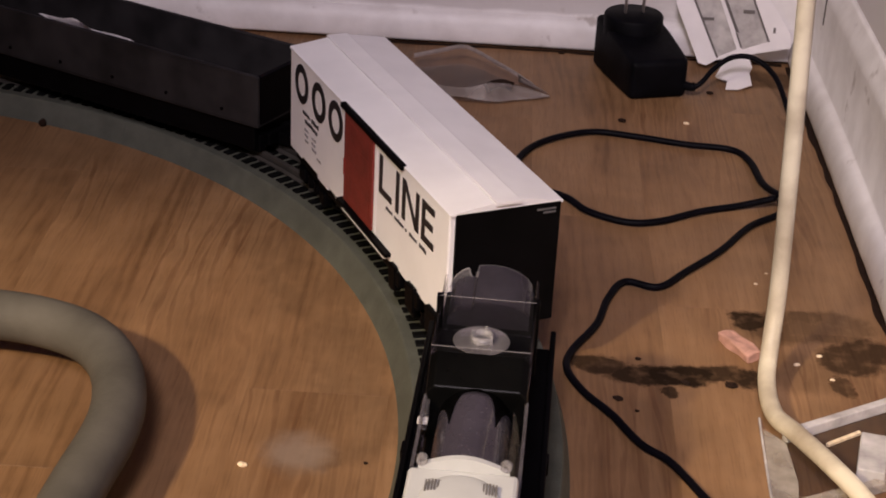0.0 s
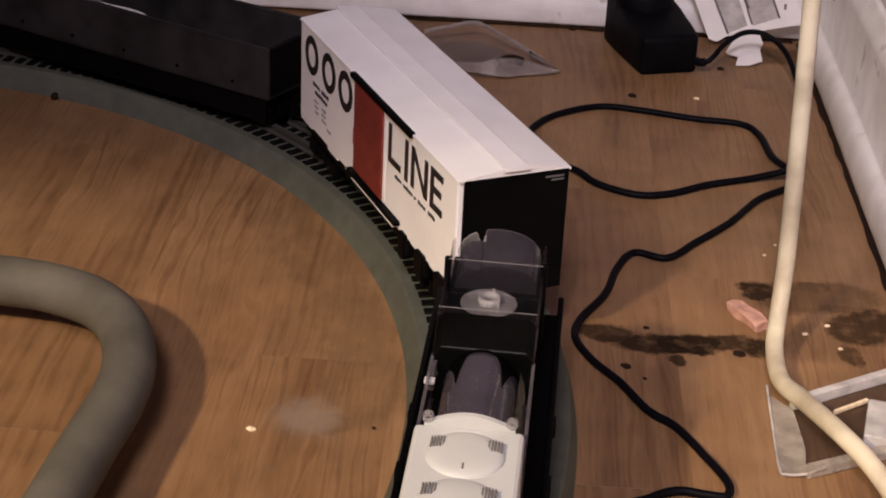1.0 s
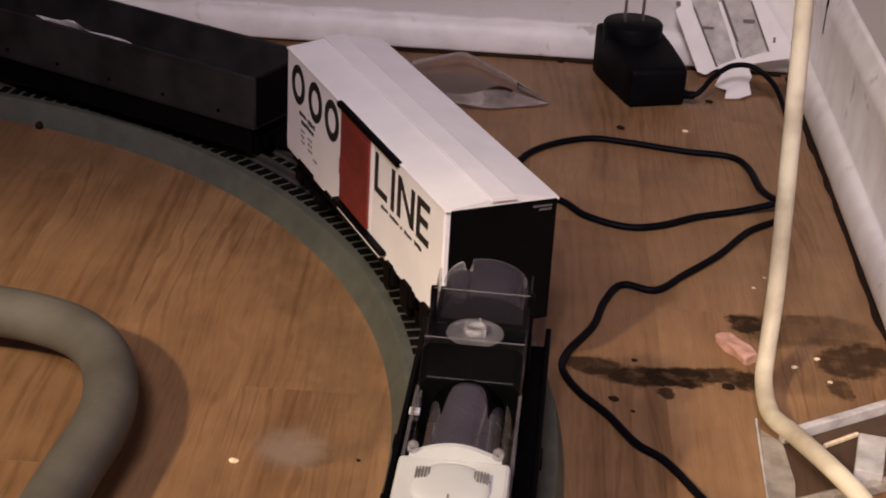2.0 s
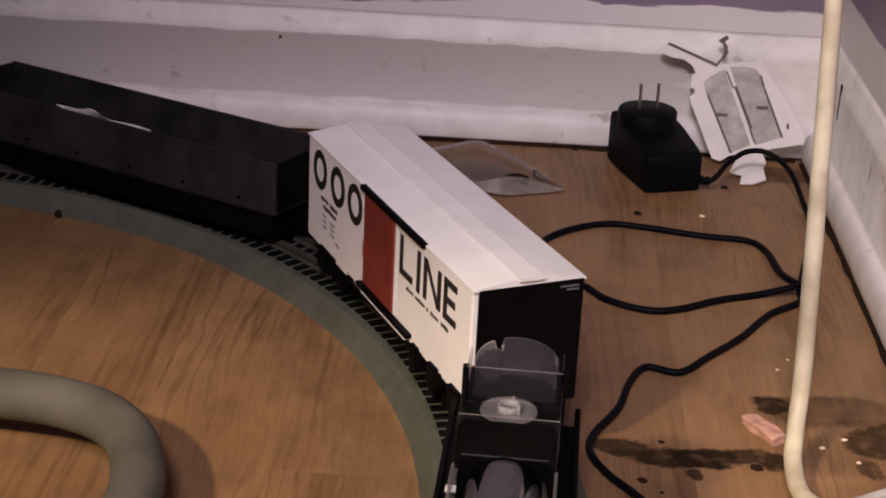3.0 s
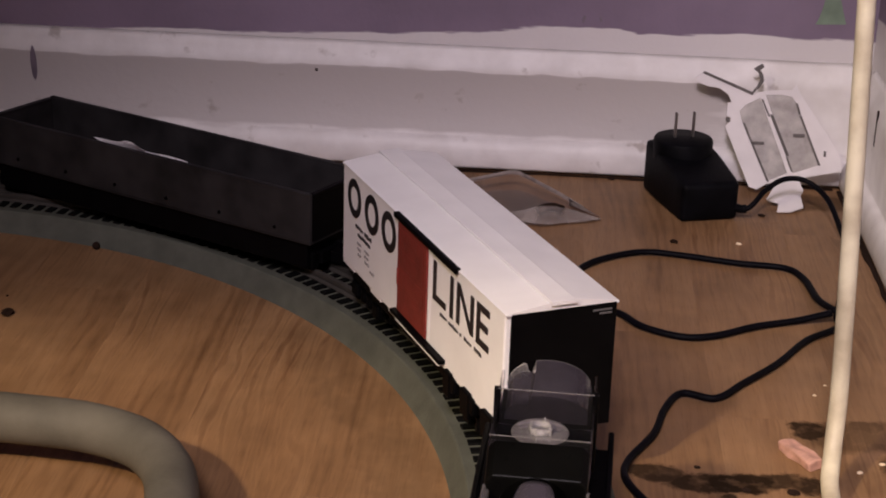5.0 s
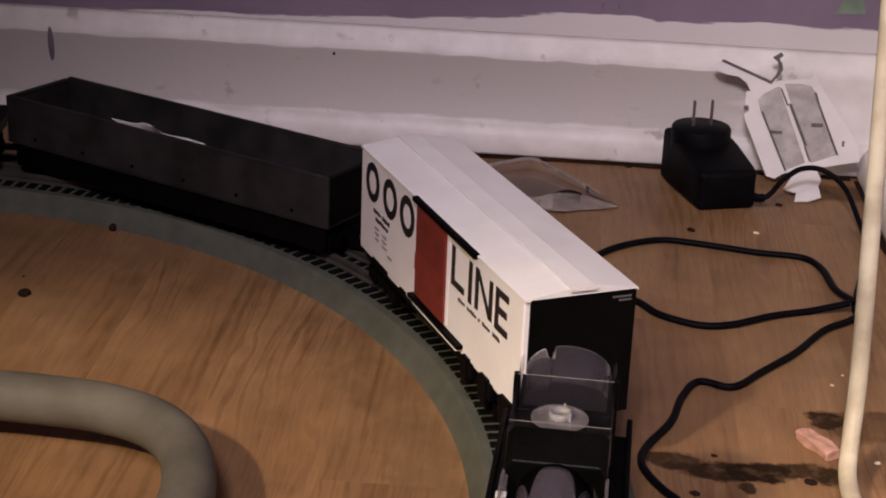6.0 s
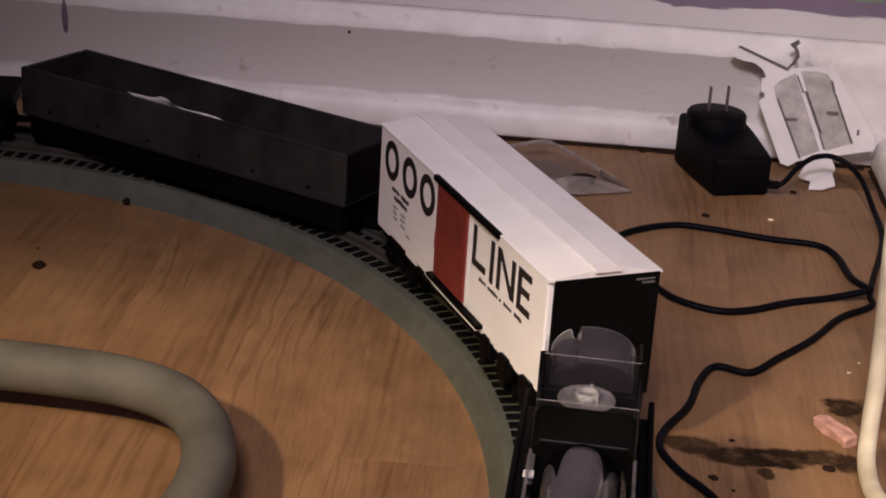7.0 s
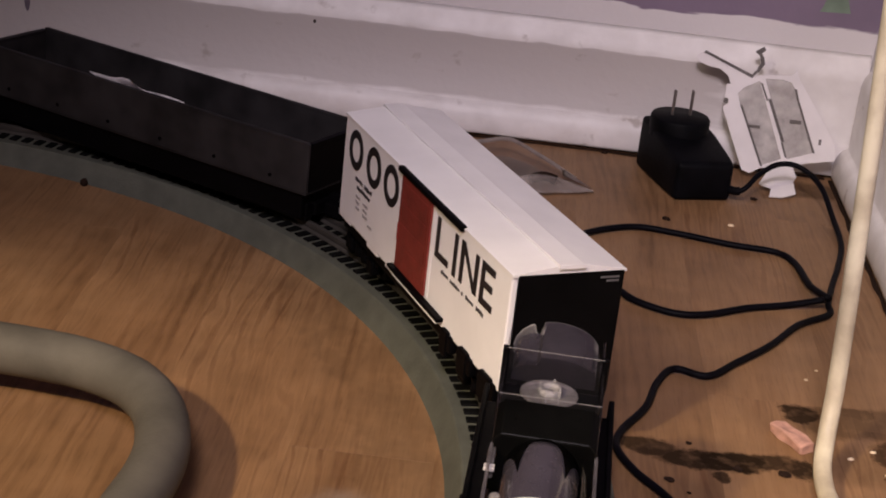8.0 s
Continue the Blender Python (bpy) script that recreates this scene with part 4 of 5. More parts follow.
    # black bulkhead, and a pointed black cowl over the tank
    bul = [(-W, 0.0), (-W, 0.0275), (-W + 0.0025, 0.0300), (W - 0.0025, 0.0300), (W, 0.0275), (W, 0.0)]
    b = prism(bul, 0.0135)
    for v in b.verts:
        v.co.y -= 0.55 * v.co.z if v.co.y > 0.02 else 0
    bmesh.ops.transform(b, matrix=Matrix.Translation((-0.0064, 0, 0.0680)) @ Matrix(((0, 0, 1, 0), (1, 0, 0, 0), (0, 1, 0, 0), (0, 0, 0, 1))), verts=b.verts)
    bmesh.ops.bevel(b, geom=b.edges[:], offset=0.0006, segments=2, affect="EDGES", profile=0.5)
    bul = part("bulkhead", b, M_GLOSS, ob, "glossy black bulkhead")
    # saddle: black, over the tank, drawn out into a point on each flank
    TW, TZ, TH = 0.0136, 0.0762, 0.0142
    ridge = lambda p: TZ + TH * math.sqrt(max(0.0, 1 - (p / TW) ** 2))

    def reach(p):
        u = abs(p) / 0.0082
        return 0.0045 + 0.0195 * u ** 6 if u < 1 else 0.0030 + 0.0210 * math.exp(-(abs(p) - 0.0082) / 0.0024)

    b = bmesh.new()
    rows = []
    for k in range(141):
        p = (TW + 0.0002) * math.sin(math.pi * (k / 140 - 0.5))
        rows.append([b.verts.new((0.004 + reach(p) * t, p, ridge(p) + 0.0004)) for t in (0, 0.5, 1)])
    for p, q in zip(rows, rows[1:]):
        for k in range(2):
            b.faces.new((p[k], p[k + 1], q[k + 1], q[k]))
    bmesh.ops.solidify(b, geom=b.faces[:], thickness=0.0003)
    part("cowl", b, M_GLOSS, bul, "pointed black cowl", True)
    # the tank: a smoky half round along the car, on a narrow shelf
    b = bmesh.new()
    rows = []
    for i in range(13):
        xx = 0.0055 + 0.0605 * i / 12
        rows.append([b.verts.new((xx, TW * math.cos(math.pi * k / 36), TZ + TH * math.sin(math.pi * k / 36))) for k in range(37)])
    for p, q in zip(rows, rows[1:]):
        for j in range(36):
            b.faces.new((p[j], p[j + 1], q[j + 1], q[j]))
    b.faces.new(rows[0])
    b.faces.new(rows[-1][::-1])
    tank = part("tank", b, M_TANK, ob, "smoky grey tank", True)
    part("tank_shelf", box(0.0055, 0.0660, -TW, TW, 0.0682, TZ + 0.0006, 0.0008), M_TANK, tank, "dark smoky shelf")
    part("tank_seam", sweep([(0.0245, p / 1000, ridge(p / 1000) + 0.0001) for p in range(2, 7)], 0.0002, 6, 3), M_BARREL, tank, "fine moulding seam")
    # inner clear panel along one flank, a clip with its lug on the other
    b = bmesh.new()
    rows = [[b.verts.new((xx, p, z)) for p, z in ((0.0139, 0.0850), (0.0158, 0.0790), (0.0174, 0.0700))] for xx in (0.010, 0.030, 0.050, 0.0655)]
    for p, q in zip(rows, rows[1:]):
        for k in range(2):
            b.faces.new((p[k], p[k + 1], q[k + 1], q[k]))
    bmesh.ops.solidify(b, geom=b.faces[:], thickness=0.0006)
    part("inner_panel", b, M_PANEL, ob, "pale clear inner panel")
    part("clip", box(0.0085, 0.0190, -0.0192, -0.0164, 0.0790, 0.0860, 0.0005), M_SMOKE, ob, "smoky clear clip")
    part("clip_lug", box(0.0190, 0.0222, -0.0198, -0.0160, 0.0835, 0.0850, 0.0003), M_EDGE, ob, "pale clip lug")
    for s in (-1, 1):
        part("tank_cover", box(0.006, 0.067, s * W - 0.0006, s * W + 0.0006, 0.0690, 0.0860, 0.0002), M_CLEAR, ob, "clear plastic cover")
        part("cover_edge", box(0.006, 0.067, s * W - 0.0006, s * W + 0.0006, 0.0860, 0.0864, 0.0001), M_SMOKE, ob, "edge of the clear cover")
    # ivory housing with two round domes, each with two vents
    hs = part("housing", box(0.0665, 0.162, -0.0182, 0.0182, 0.0680, 0.0960, 0.0016), M_WHITEGEAR, ob, "ivory plastic housing")
    ba = [(-0.0150, 0.0)] + [(-0.0150 + 0.030 * i / 14, 0.0022 + 0.0042 * math.sin(math.pi * i / 14)) for i in range(15)] + [(0.0150, 0.0)]
    b = prism(ba, 0.0022)
    bmesh.ops.transform(b, matrix=Matrix.Translation((0.0645, 0, 0.0940)) @ Matrix(((0, 0, 1, 0), (1, 0, 0, 0), (0, 1, 0, 0), (0, 0, 0, 1))), verts=b.verts)
    part("arched_lip", b, M_WHITEGEAR, hs)
    for s in (-1, 1):
        lug = lathe([(0.0007, -0.001), (0.0019, -0.001), (0.0019, 0.001), (0.0007, 0.001), (0.0007, -0.001)], 16)
        bmesh.ops.transform(lug, matrix=Matrix.Translation((0.0660, s * 0.0138, 0.0985)) @ Matrix.Rotation(radians(90), 4, "Y"), verts=lug.verts)
        part("lug", lug, M_THINEDGE, hs, "small clear lug")
    for xc in (0.0832, 0.1096, 0.1360):
        dm = lathe([(0.0130, 0.0957), (0.0129, 0.0962), (0.0124, 0.0968), (0.0112, 0.0974), (0.0095, 0.0978), (0.0070, 0.0981), (0.0040, 0.0983), (0, 0.0984)], 48)
        bmesh.ops.transform(dm, matrix=Matrix.Translation((xc, 0, 0)), verts=dm.verts)
        dome = part("dome", dm, M_WHITEGEAR, hs, "", True)
        for s in (-1, 1):
            for i in range(6):
                yy = s * 0.0088 + (i - 2.5) * 0.0010
                part("vent_slot", box(xc - 0.0072, xc - 0.0012, yy - 0.00034, yy + 0.00034, 0.0965, 0.0983 - 0.0002 * abs(i - 2.5)), M_VENT, dome, "grey vent slot")
        part("seam", box(xc + 0.0070, xc + 0.0098, -0.0004, 0.0002, 0.0960, 0.0981), M_VENT, dome, "short grey seam")
    for xs in (-0.06, 0.09):
        truck(ob, xs)
    coupler(ob, X0, -1)


clear_car()

# ---- tubular leg ----
TUBE = [(-0.643, -0.4593, 0.0), (-0.642, -0.4593, 0.0109), (-0.6299, -0.4589, 0.0209), (-0.6027, -0.4585, 0.0245), (-0.5423, -0.4583, 0.0245), (-0.4658, -0.4581, 0.0245), (-0.4316, -0.4597, 0.0245), (-0.4024, -0.4641, 0.0245), (-0.3775, -0.4761, 0.0245), (-0.3607, -0.4976, 0.0245), (-0.3521, -0.5258, 0.0245), (-0.3505, -0.5529, 0.0245), (-0.3535, -0.5831, 0.0245), (-0.3564, -0.6167, 0.0245), (-0.3586, -0.648, 0.0245), (-0.3602, -0.6806, 0.0245), (-0.361, -0.7171, 0.0236), (-0.3615, -0.7373, 0.0127), (-0.3615, -0.7393, 0.0)]
b = sweep(TUBE, 0.0115, 28, 10)
tagged(part("tubular_leg", b, M_TUBE, None, "", True), "bent grey-beige enamelled metal tube on the floor", "chair leg")

# ---- cables ----
def cord(name, points, radius, material, label, category, flat=1.0, n=8):
    return tagged(part(name, sweep(points, radius, 12, n, flat), material, None, "", True), label, category)


Z = 0.0024
lead = [(-0.0800, -0.0680, 0.008), (-0.0750, -0.0730, 0.008), (-0.0705, -0.0755, 0.0095), (-0.0660, -0.0735, 0.013), (-0.0590, -0.0650, 0.0185), (-0.0465, -0.0570, 0.0245), (-0.0320, -0.0560, 0.0240), (-0.0190, -0.0690, 0.0170), (-0.0135, -0.1000, 0.0070), (-0.0125, -0.1350, Z), (-0.0205, -0.1750, Z), (-0.0270, -0.2000, Z), (-0.0345, -0.2330, Z), (-0.0365, -0.2496, Z), (-0.0563, -0.2701, Z), (-0.0753, -0.3023, Z), (-0.0958, -0.3294, Z), (-0.1119, -0.3495, Z), (-0.1288, -0.3458, Z), (-0.1384, -0.3646, Z), (-0.1453, -0.3932, Z), (-0.1580, -0.4210, Z), (-0.1605, -0.4384, Z), (-0.1530, -0.4581, Z), (-0.1407, -0.4764, Z), (-0.1292, -0.4986, Z), (-0.1176, -0.5107, Z), (-0.1072, -0.5311, Z), (-0.0990, -0.5500, Z), (-0.1005, -0.5600, Z), (-0.1087, -0.5600, Z), (-0.1201, -0.5585, Z), (-0.1319, -0.5652, Z), (-0.145, -0.58, Z), (-0.148, -0.64, Z)]
wire = cord("adapter_lead", lead, 0.0018, M_LEAD, "thin black power lead snaking over the floor", "cable", 1.05)
part("strain_relief", sweep([(-0.0835, -0.0645, 0.0080), (-0.0800, -0.0680, 0.008), (-0.0750, -0.0730, 0.008), (-0.0715, -0.0750, 0.0090)], 0.0029, 12, 4), M_ADAPT, wire, "ribbed black strain relief", True)
Z2 = 0.0024
loop = [(-0.0352, -0.2350, 0.0062), (-0.0424, -0.2119, 0.0035), (-0.0462, -0.1773, Z2), (-0.0561, -0.1613, Z2), (-0.0832, -0.1577, Z2), (-0.1171, -0.1493, Z2), (-0.1413, -0.1471, Z2), (-0.1660, -0.1623, Z2), (-0.1810, -0.1830, Z2), (-0.1880, -0.2120, Z2), (-0.1790, -0.2330, Z2), (-0.1585, -0.2458, Z2), (-0.1458, -0.2632, Z2), (-0.1245, -0.2742, Z2), (-0.1057, -0.2701, Z2), (-0.0825, -0.2544, Z2), (-0.0592, -0.2432, Z2), (-0.0385, -0.2380, 0.0062)]
cord("track_lead", loop, 0.0019, M_LEAD, "loop of thin black lead on the floor", "cable", 1.15)
cream = [(-0.112, -0.27, 0.80), (-0.094, -0.31, 0.60), (-0.0795, -0.35, 0.40), (-0.0695, -0.37, 0.30), (-0.0672, -0.39, 0.20), (-0.0655, -0.410, 0.10), (-0.0650, -0.4220, 0.045), (-0.0668, -0.4330, 0.020), (-0.0695, -0.4510, 0.0100), (-0.0690, -0.4760, 0.0085), (-0.0625, -0.4980, 0.0125), (-0.0510, -0.5270, 0.0150), (-0.0410, -0.5470, 0.0130), (-0.028, -0.575, 0.006), (-0.010, -0.62, 0.0042)]
cord("cream_cable", cream, 0.0042, M_CREAM, "thick cream cable hanging down onto the floor", "cable", 1.0, 10)


# ---- power adapter ----
def adapter():
    ob = base("power_adapter", pose(-0.1065, -0.0430, 0, 0, 0, 18), "black plug-in power adapter lying with prongs up", "power adapter")
    b = bmesh.new()
    rows = []
    for yy, w, h in ((-0.0375, 0.0195, 0.0255), (-0.030, 0.0205, 0.0275), (0.0, 0.0212, 0.0330), (0.025, 0.0212, 0.0360), (0.0345, 0.0205, 0.0355)):
        rows.append([b.verts.new((sx * w, yy, z)) for sx, z in ((-1, 0), (1, 0), (1, h), (-1, h))])
    for p, q in zip(rows, rows[1:]):
        for j in range(4):
            b.faces.new((p[j], p[(j + 1) % 4], q[(j + 1) % 4], q[j]))
    b.faces.new(rows[0])
    b.faces.new(rows[-1][::-1])
    bmesh.ops.bevel(b, geom=[e for e in b.edges if abs((e.verts[0].co - e.verts[1].co).y) < 0.001 or True], offset=0.0034, segments=3, affect="EDGES", profile=0.5)
    part("case", b, M_ADAPT, ob, "", True)
    col = lathe([(0.0200, 0.028), (0.0200, 0.0405), (0.0190, 0.0420), (0, 0.0424)], 40)
    bmesh.ops.transform(col, matrix=Matrix.Translation((-0.0015, 0.0135, 0)), verts=col.verts)
    collar = part("collar", col, M_ADAPT, ob, "", True)
    for s in (-1, 1):
        xs = -0.0015 + s * 0.00635
        part("prong", box(xs - 0.0007, xs + 0.0007, 0.0135 - 0.0016, 0.0135 + 0.0016, 0.0422, 0.0597, 0.0005), M_STEEL, collar, "metal prong")
    part("rating_label", box(-0.011, 0.011, -0.0316, -0.0100, 0.0, 0.0004), M_INK, ob)


adapter()


# ---- cut-out card leaning in the corner ----
def card_insert():
    tilt = math.atan2(0.017, 0.086)
    ob = base("card_insert", Matrix.Translation((0, -0.0200, 0)) @ Matrix.Rotation(math.pi / 2 - tilt, 4, "X"), "white cut-out packaging card leaning against the skirting", "packaging")
    outline = [(-0.1023, 0.0750), (-0.0963, 0.0730), (-0.0886, 0.0722), (-0.0826, 0.0682), (-0.0799, 0.0629), (-0.0825, 0.0624), (-0.0827, 0.0537), (-0.0799, 0.0525), (-0.0797, 0.0497), (-0.0830, 0.0472), (-0.0825, 0.0449), (-0.0642, 0.0057), (-0.0586, 0.0041), (-0.0522, 0.0083), (-0.0256, 0.0142), (-0.0024, 0.0193), (-0.0038, 0.0294), (-0.0135, 0.0435), (-0.0339, 0.0705), (-0.0372, 0.0772), (-0.0398, 0.0732), (-0.0577, 0.0715), (-0.0624, 0.0705), (-0.0654, 0.0694), (-0.0995, 0.0825), (-0.1027, 0.0811), (-0.1054, 0.0783)]
    w1 = [(-0.0741, 0.0570), (-0.0705, 0.0615), (-0.0608, 0.0670), (-0.0387, 0.0163), (-0.0523, 0.0100), (-0.0716, 0.0493)]
    w2 = [(-0.0573, 0.0690), (-0.0462, 0.0696), (-0.0394, 0.0684), (-0.0358, 0.0637), (-0.0338, 0.0571), (-0.0180, 0.0228), (-0.0349, 0.0164)]
    part("card", prism(outline, 0.0012, 0, (w1, w2)), M_CARD, ob)

    for w in (w1, w2):
        b = prism(w, 0.0003)
        bmesh.ops.transform(b, matrix=Matrix.Translation((0, 0, 0.0002)), verts=b.verts)
        part("window_film", b, M_WINDOW, ob, "cloudy window film")

    def strip(p, q, w, name, label):
        part(name, prism([p, q, (q[0] + w, q[1]), (p[0] + w, p[1])], 0.0015), M_DARKCUT, ob, label)

    for p, q, w in (((-0.0716, 0.0493), (-0.0523, 0.0100), 0.0016), ((-0.0536, 0.0560), (-0.0405, 0.0280), 0.0022), ((-0.0600, 0.0660), (-0.0545, 0.0545), 0.0012), ((-0.0408, 0.0275), (-0.0364, 0.0175), 0.0013), ((-0.0366, 0.0645), (-0.0338, 0.0565), 0.0013), ((-0.0335, 0.0560), (-0.0182, 0.0228), 0.0014)):
        strip(p, q, w, "cut_edge", "dark cut edge of a window")
    part("slot", prism([(-0.0995, 0.0832), (-0.1008, 0.0818), (-0.0663, 0.0684), (-0.0632, 0.0728), (-0.0645, 0.0736), (-0.0664, 0.0706)], 0.0016), M_DARKCUT, ob, "dark folded slot edge")
    part("hook", prism([(-0.0666, 0.0863), (-0.0611, 0.0901), (-0.0596, 0.0879), (-0.0621, 0.0856), (-0.0602, 0.0828), (-0.0591, 0.0786), (-0.0627, 0.0721), (-0.0641, 0.0734), (-0.0618, 0.0789), (-0.0630, 0.0835)], 0.0014), M_DARKCUT, ob, "dark torn hook of the card")
    for p, q in (((-0.0640, 0.0357), (-0.0562, 0.0366)), ((-0.0368, 0.0418), (-0.0290, 0.0432)), ((-0.0153, 0.0323), (-0.0137, 0.0293))):
        part("slit", box(p[0], q[0], min(p[1], q[1]) - 0.0004, max(p[1], q[1]) + 0.0004, 0.0, 0.0015), M_DARKCUT, ob, "small dark slit tab")
    part("notch", box(-0.0830, -0.0805, 0.0497, 0.0525, 0.0, 0.0011), M_DARKCUT, ob, "dark notch in the card")
    tab = prism([(-0.0545, 0.0159), (-0.0486, 0.0298), (-0.0381, 0.0409), (-0.0305, 0.0398), (-0.0287, 0.0282), (-0.0312, 0.0213), (-0.0305, 0.0082), (-0.0395, 0.0025), (-0.0486, 0.0017), (-0.0467, 0.0116), (-0.0536, 0.0144)], 0.0008)
    slope = math.atan2(0.0112, 0.039)
    bmesh.ops.transform(tab, matrix=Matrix.Translation((0, -0.058, 0.0004)) @ Matrix.Rotation(slope, 4, "X"), verts=tab.verts)
    tagged(part("paper_tab", tab, M_CARD), "torn white card tab lying on the floor", "paper")


card_insert()


# ---- plastic bag ----
def bag():
    """A slack bag: a raised pale seal behind, thin film sagging between, and a cloudy flap folded down in front."""
    ob = base("plastic_bag", Matrix.Identity(4), "small clear crumpled plastic bag on the floor", "plastic bag")
    back = smooth_line([(-0.258, -0.049, 0.0090), (-0.240, -0.042, 0.0115), (-0.226, -0.0365, 0.0130), (-0.2165, -0.041, 0.0120), (-0.204, -0.053, 0.0100), (-0.193, -0.063, 0.0080), (-0.181, -0.074, 0.0050), (-0.166, -0.0885, 0.0016)], 4)
    crease = smooth_line([(-0.244, -0.096, 0.0080), (-0.232, -0.098, 0.0075), (-0.220, -0.099, 0.0080), (-0.211, -0.0985, 0.0105), (-0.203, -0.096, 0.0110), (-0.193, -0.0895, 0.0085), (-0.180, -0.089, 0.0055), (-0.1664, -0.0887, 0.0018)], 4)
    front = smooth_line([(-0.246, -0.102, 0.0030), (-0.234, -0.103, 0.0030), (-0.221, -0.104, 0.0030), (-0.211, -0.1055, 0.0022), (-0.200, -0.1050, 0.0018), (-0.190, -0.1000, 0.0016), (-0.178, -0.0955, 0.0014), (-0.1668, -0.0890, 0.0014)], 4)

    def skin(name, rows_of, material, label, thick=0.0):
        b = bmesh.new()
        rows = [[b.verts.new(q) for q in row] for row in rows_of]
        for p, q in zip(rows, rows[1:]):
            for k in range(len(p) - 1):
                b.faces.new((p[k], p[k + 1], q[k + 1], q[k]))
        if thick:
            bmesh.ops.solidify(b, geom=b.faces[:], thickness=thick)
        part(name, b, material, ob, label, True)

    def crumple(q, k):
        return q + Vector((0, 0, k * (0.0016 * noise.noise(q * 95) + 0.0007 * noise.noise(q * 260))))

    sag = []
    for p, q in zip(back, crease):
        line = []
        for i in range(15):
            u = i / 14
            v = p.lerp(q, u)
            v.z = max(0.0007, v.z - 0.0050 * math.sin(math.pi * u) * min(1, p.z / 0.010))
            line.append(crumple(v, math.sin(math.pi * u)))
        sag.append(line)
    skin("film", sag, M_FILM, "cloudy clear film")
    skin("front_flap", [[crumple(p.lerp(q, i / 6), math.sin(math.pi * i / 6)) for i in range(7)] for p, q in zip(crease, front)], M_FLAP, "cloudy folded front flap")
    skin("seal_strip", [[p + Vector((0, 0.0004 - 0.0016 * i, 0.0014 - 0.0026 * i)) for i in range(2)] for p in back[:26]], M_SEAL, "pale welded seal strip", 0.0004)
    skin("tip_fold", [[p.lerp(q, i / 3) + Vector((0, 0, 0.0006)) for i in range(3)] for p, q in list(zip(back, crease))[22:]], M_SEAL, "pale folded tip", 0.0002)
    skin("under_film", [[Vector((p.x, p.y, max(0.0004, 0.0005))).lerp(Vector((q.x, q.y, 0.0005)), i / 4) for i in range(5)] for p, q in zip(back, front)], M_THINFILM, "thin clear film")
    b = sweep([(-0.2075, -0.0845, 0.0030), (-0.203, -0.0820, 0.0046), (-0.197, -0.0800, 0.0048), (-0.1905, -0.0805, 0.0032)], 0.0029, 10, 6, 1.3)
    tagged(part("dark_screw", b, M_SOIL, None, "", True), "small dark fastener inside the clear bag", "fastener")


bag()


# ---- clear packaging by the wall ----
def packaging():
    ob = base("clear_packaging", Matrix.Identity(4), "torn clear plastic blister tray on the floor", "packaging")
    fl = prism([(-0.0734, -0.4790), (-0.0762, -0.5360), (-0.0735, -0.5405), (-0.0655, -0.5385), (-0.0632, -0.5200), (-0.0645, -0.4890)], 0.0016)
    bmesh.ops.transform(fl, matrix=Matrix.Translation((0, 0, 0.0004)), verts=fl.verts)
    part("flange", fl, M_FLANGE, ob, "cloudy clear flange")
    part("flange_edge", sweep([(-0.0740, -0.4700, 0.0018), (-0.0752, -0.5000, 0.0020), (-0.0762, -0.5360, 0.0020), (-0.0738, -0.5405, 0.0020), (-0.0655, -0.5395, 0.0022), (-0.0560, -0.5340, 0.0030)], 0.0006, 8, 6), M_EDGE, ob, "bright edge of the flange")

    def bar(p, q, w, z0, z1):
        d = Vector(q) - Vector(p)
        b = box(0, d.length, -w / 2, w / 2, z0, z1, 0.0006)
        bmesh.ops.transform(b, matrix=pose(p[0], p[1], 0, 0, 0, math.degrees(math.atan2(d.y, d.x))), verts=b.verts)
        return b

    part("rim", bar((-0.0648, -0.4860), (-0.0040, -0.4470), 0.0040, 0.0004, 0.0060), M_EDGE, ob, "bright clear rim")
    part("rim", bar((-0.0655, -0.5390), (-0.0050, -0.5070), 0.0045, 0.0004, 0.0055), M_FLANGE, ob, "bright clear rim")
    part("floor_film", prism([(-0.0640, -0.4860), (-0.0040, -0.4475), (-0.0040, -0.5070), (-0.0640, -0.5370)], 0.0005), M_THINFILM, ob, "thin clear film")
    part("tongue", bar((-0.0330, -0.5180), (-0.0260, -0.4880), 0.012, 0.0006, 0.0090), M_EDGE, ob, "white folded tongue")
    st = box(0, 0.0205, -0.0009, 0.0009, 0, 0.0018, 0.0003)
    bmesh.ops.transform(st, matrix=pose(-0.0462, -0.4885, 0.0008, 0, 0, 36.5), verts=st.verts)
    tagged(part("matchstick", st, M_CRUMB), "pale wooden matchstick lying in the clear tray", "matchstick")


packaging()


# ---- crumbs, dirt and marks ----
def lump(name, x, y, sx, sy, h, material, label, category, turn=0.0, group="", z=0.0):
    b = bmesh.new()
    bmesh.ops.create_icosphere(b, subdivisions=2, radius=1)
    for v in b.verts:
        k = 1 + 0.35 * noise.noise(v.co * 1.7 + Vector((x * 90, y * 90, 0)))
        v.co = Vector((v.co.x * sx * k, v.co.y * sy * k, max(-0.6, v.co.z * k) * h))
    low = min(v.co.z for v in b.verts)
    bmesh.ops.transform(b, matrix=pose(x, y, z, 0, 0, turn) @ Matrix.Translation((0, 0, -low)), verts=b.verts)
    return tagged(part(name, b, material), label, category, group)


b = box(-0.0122, 0.0122, -0.0044, 0.0044, 0, 0.0054, 0.0010)
bmesh.ops.subdivide_edges(b, edges=b.edges[:], cuts=2, use_grid_fill=True)
for v in b.verts:
    v.co += 0.0012 * noise.noise_vector(v.co * 190)
    v.co.z = max(0, v.co.z)
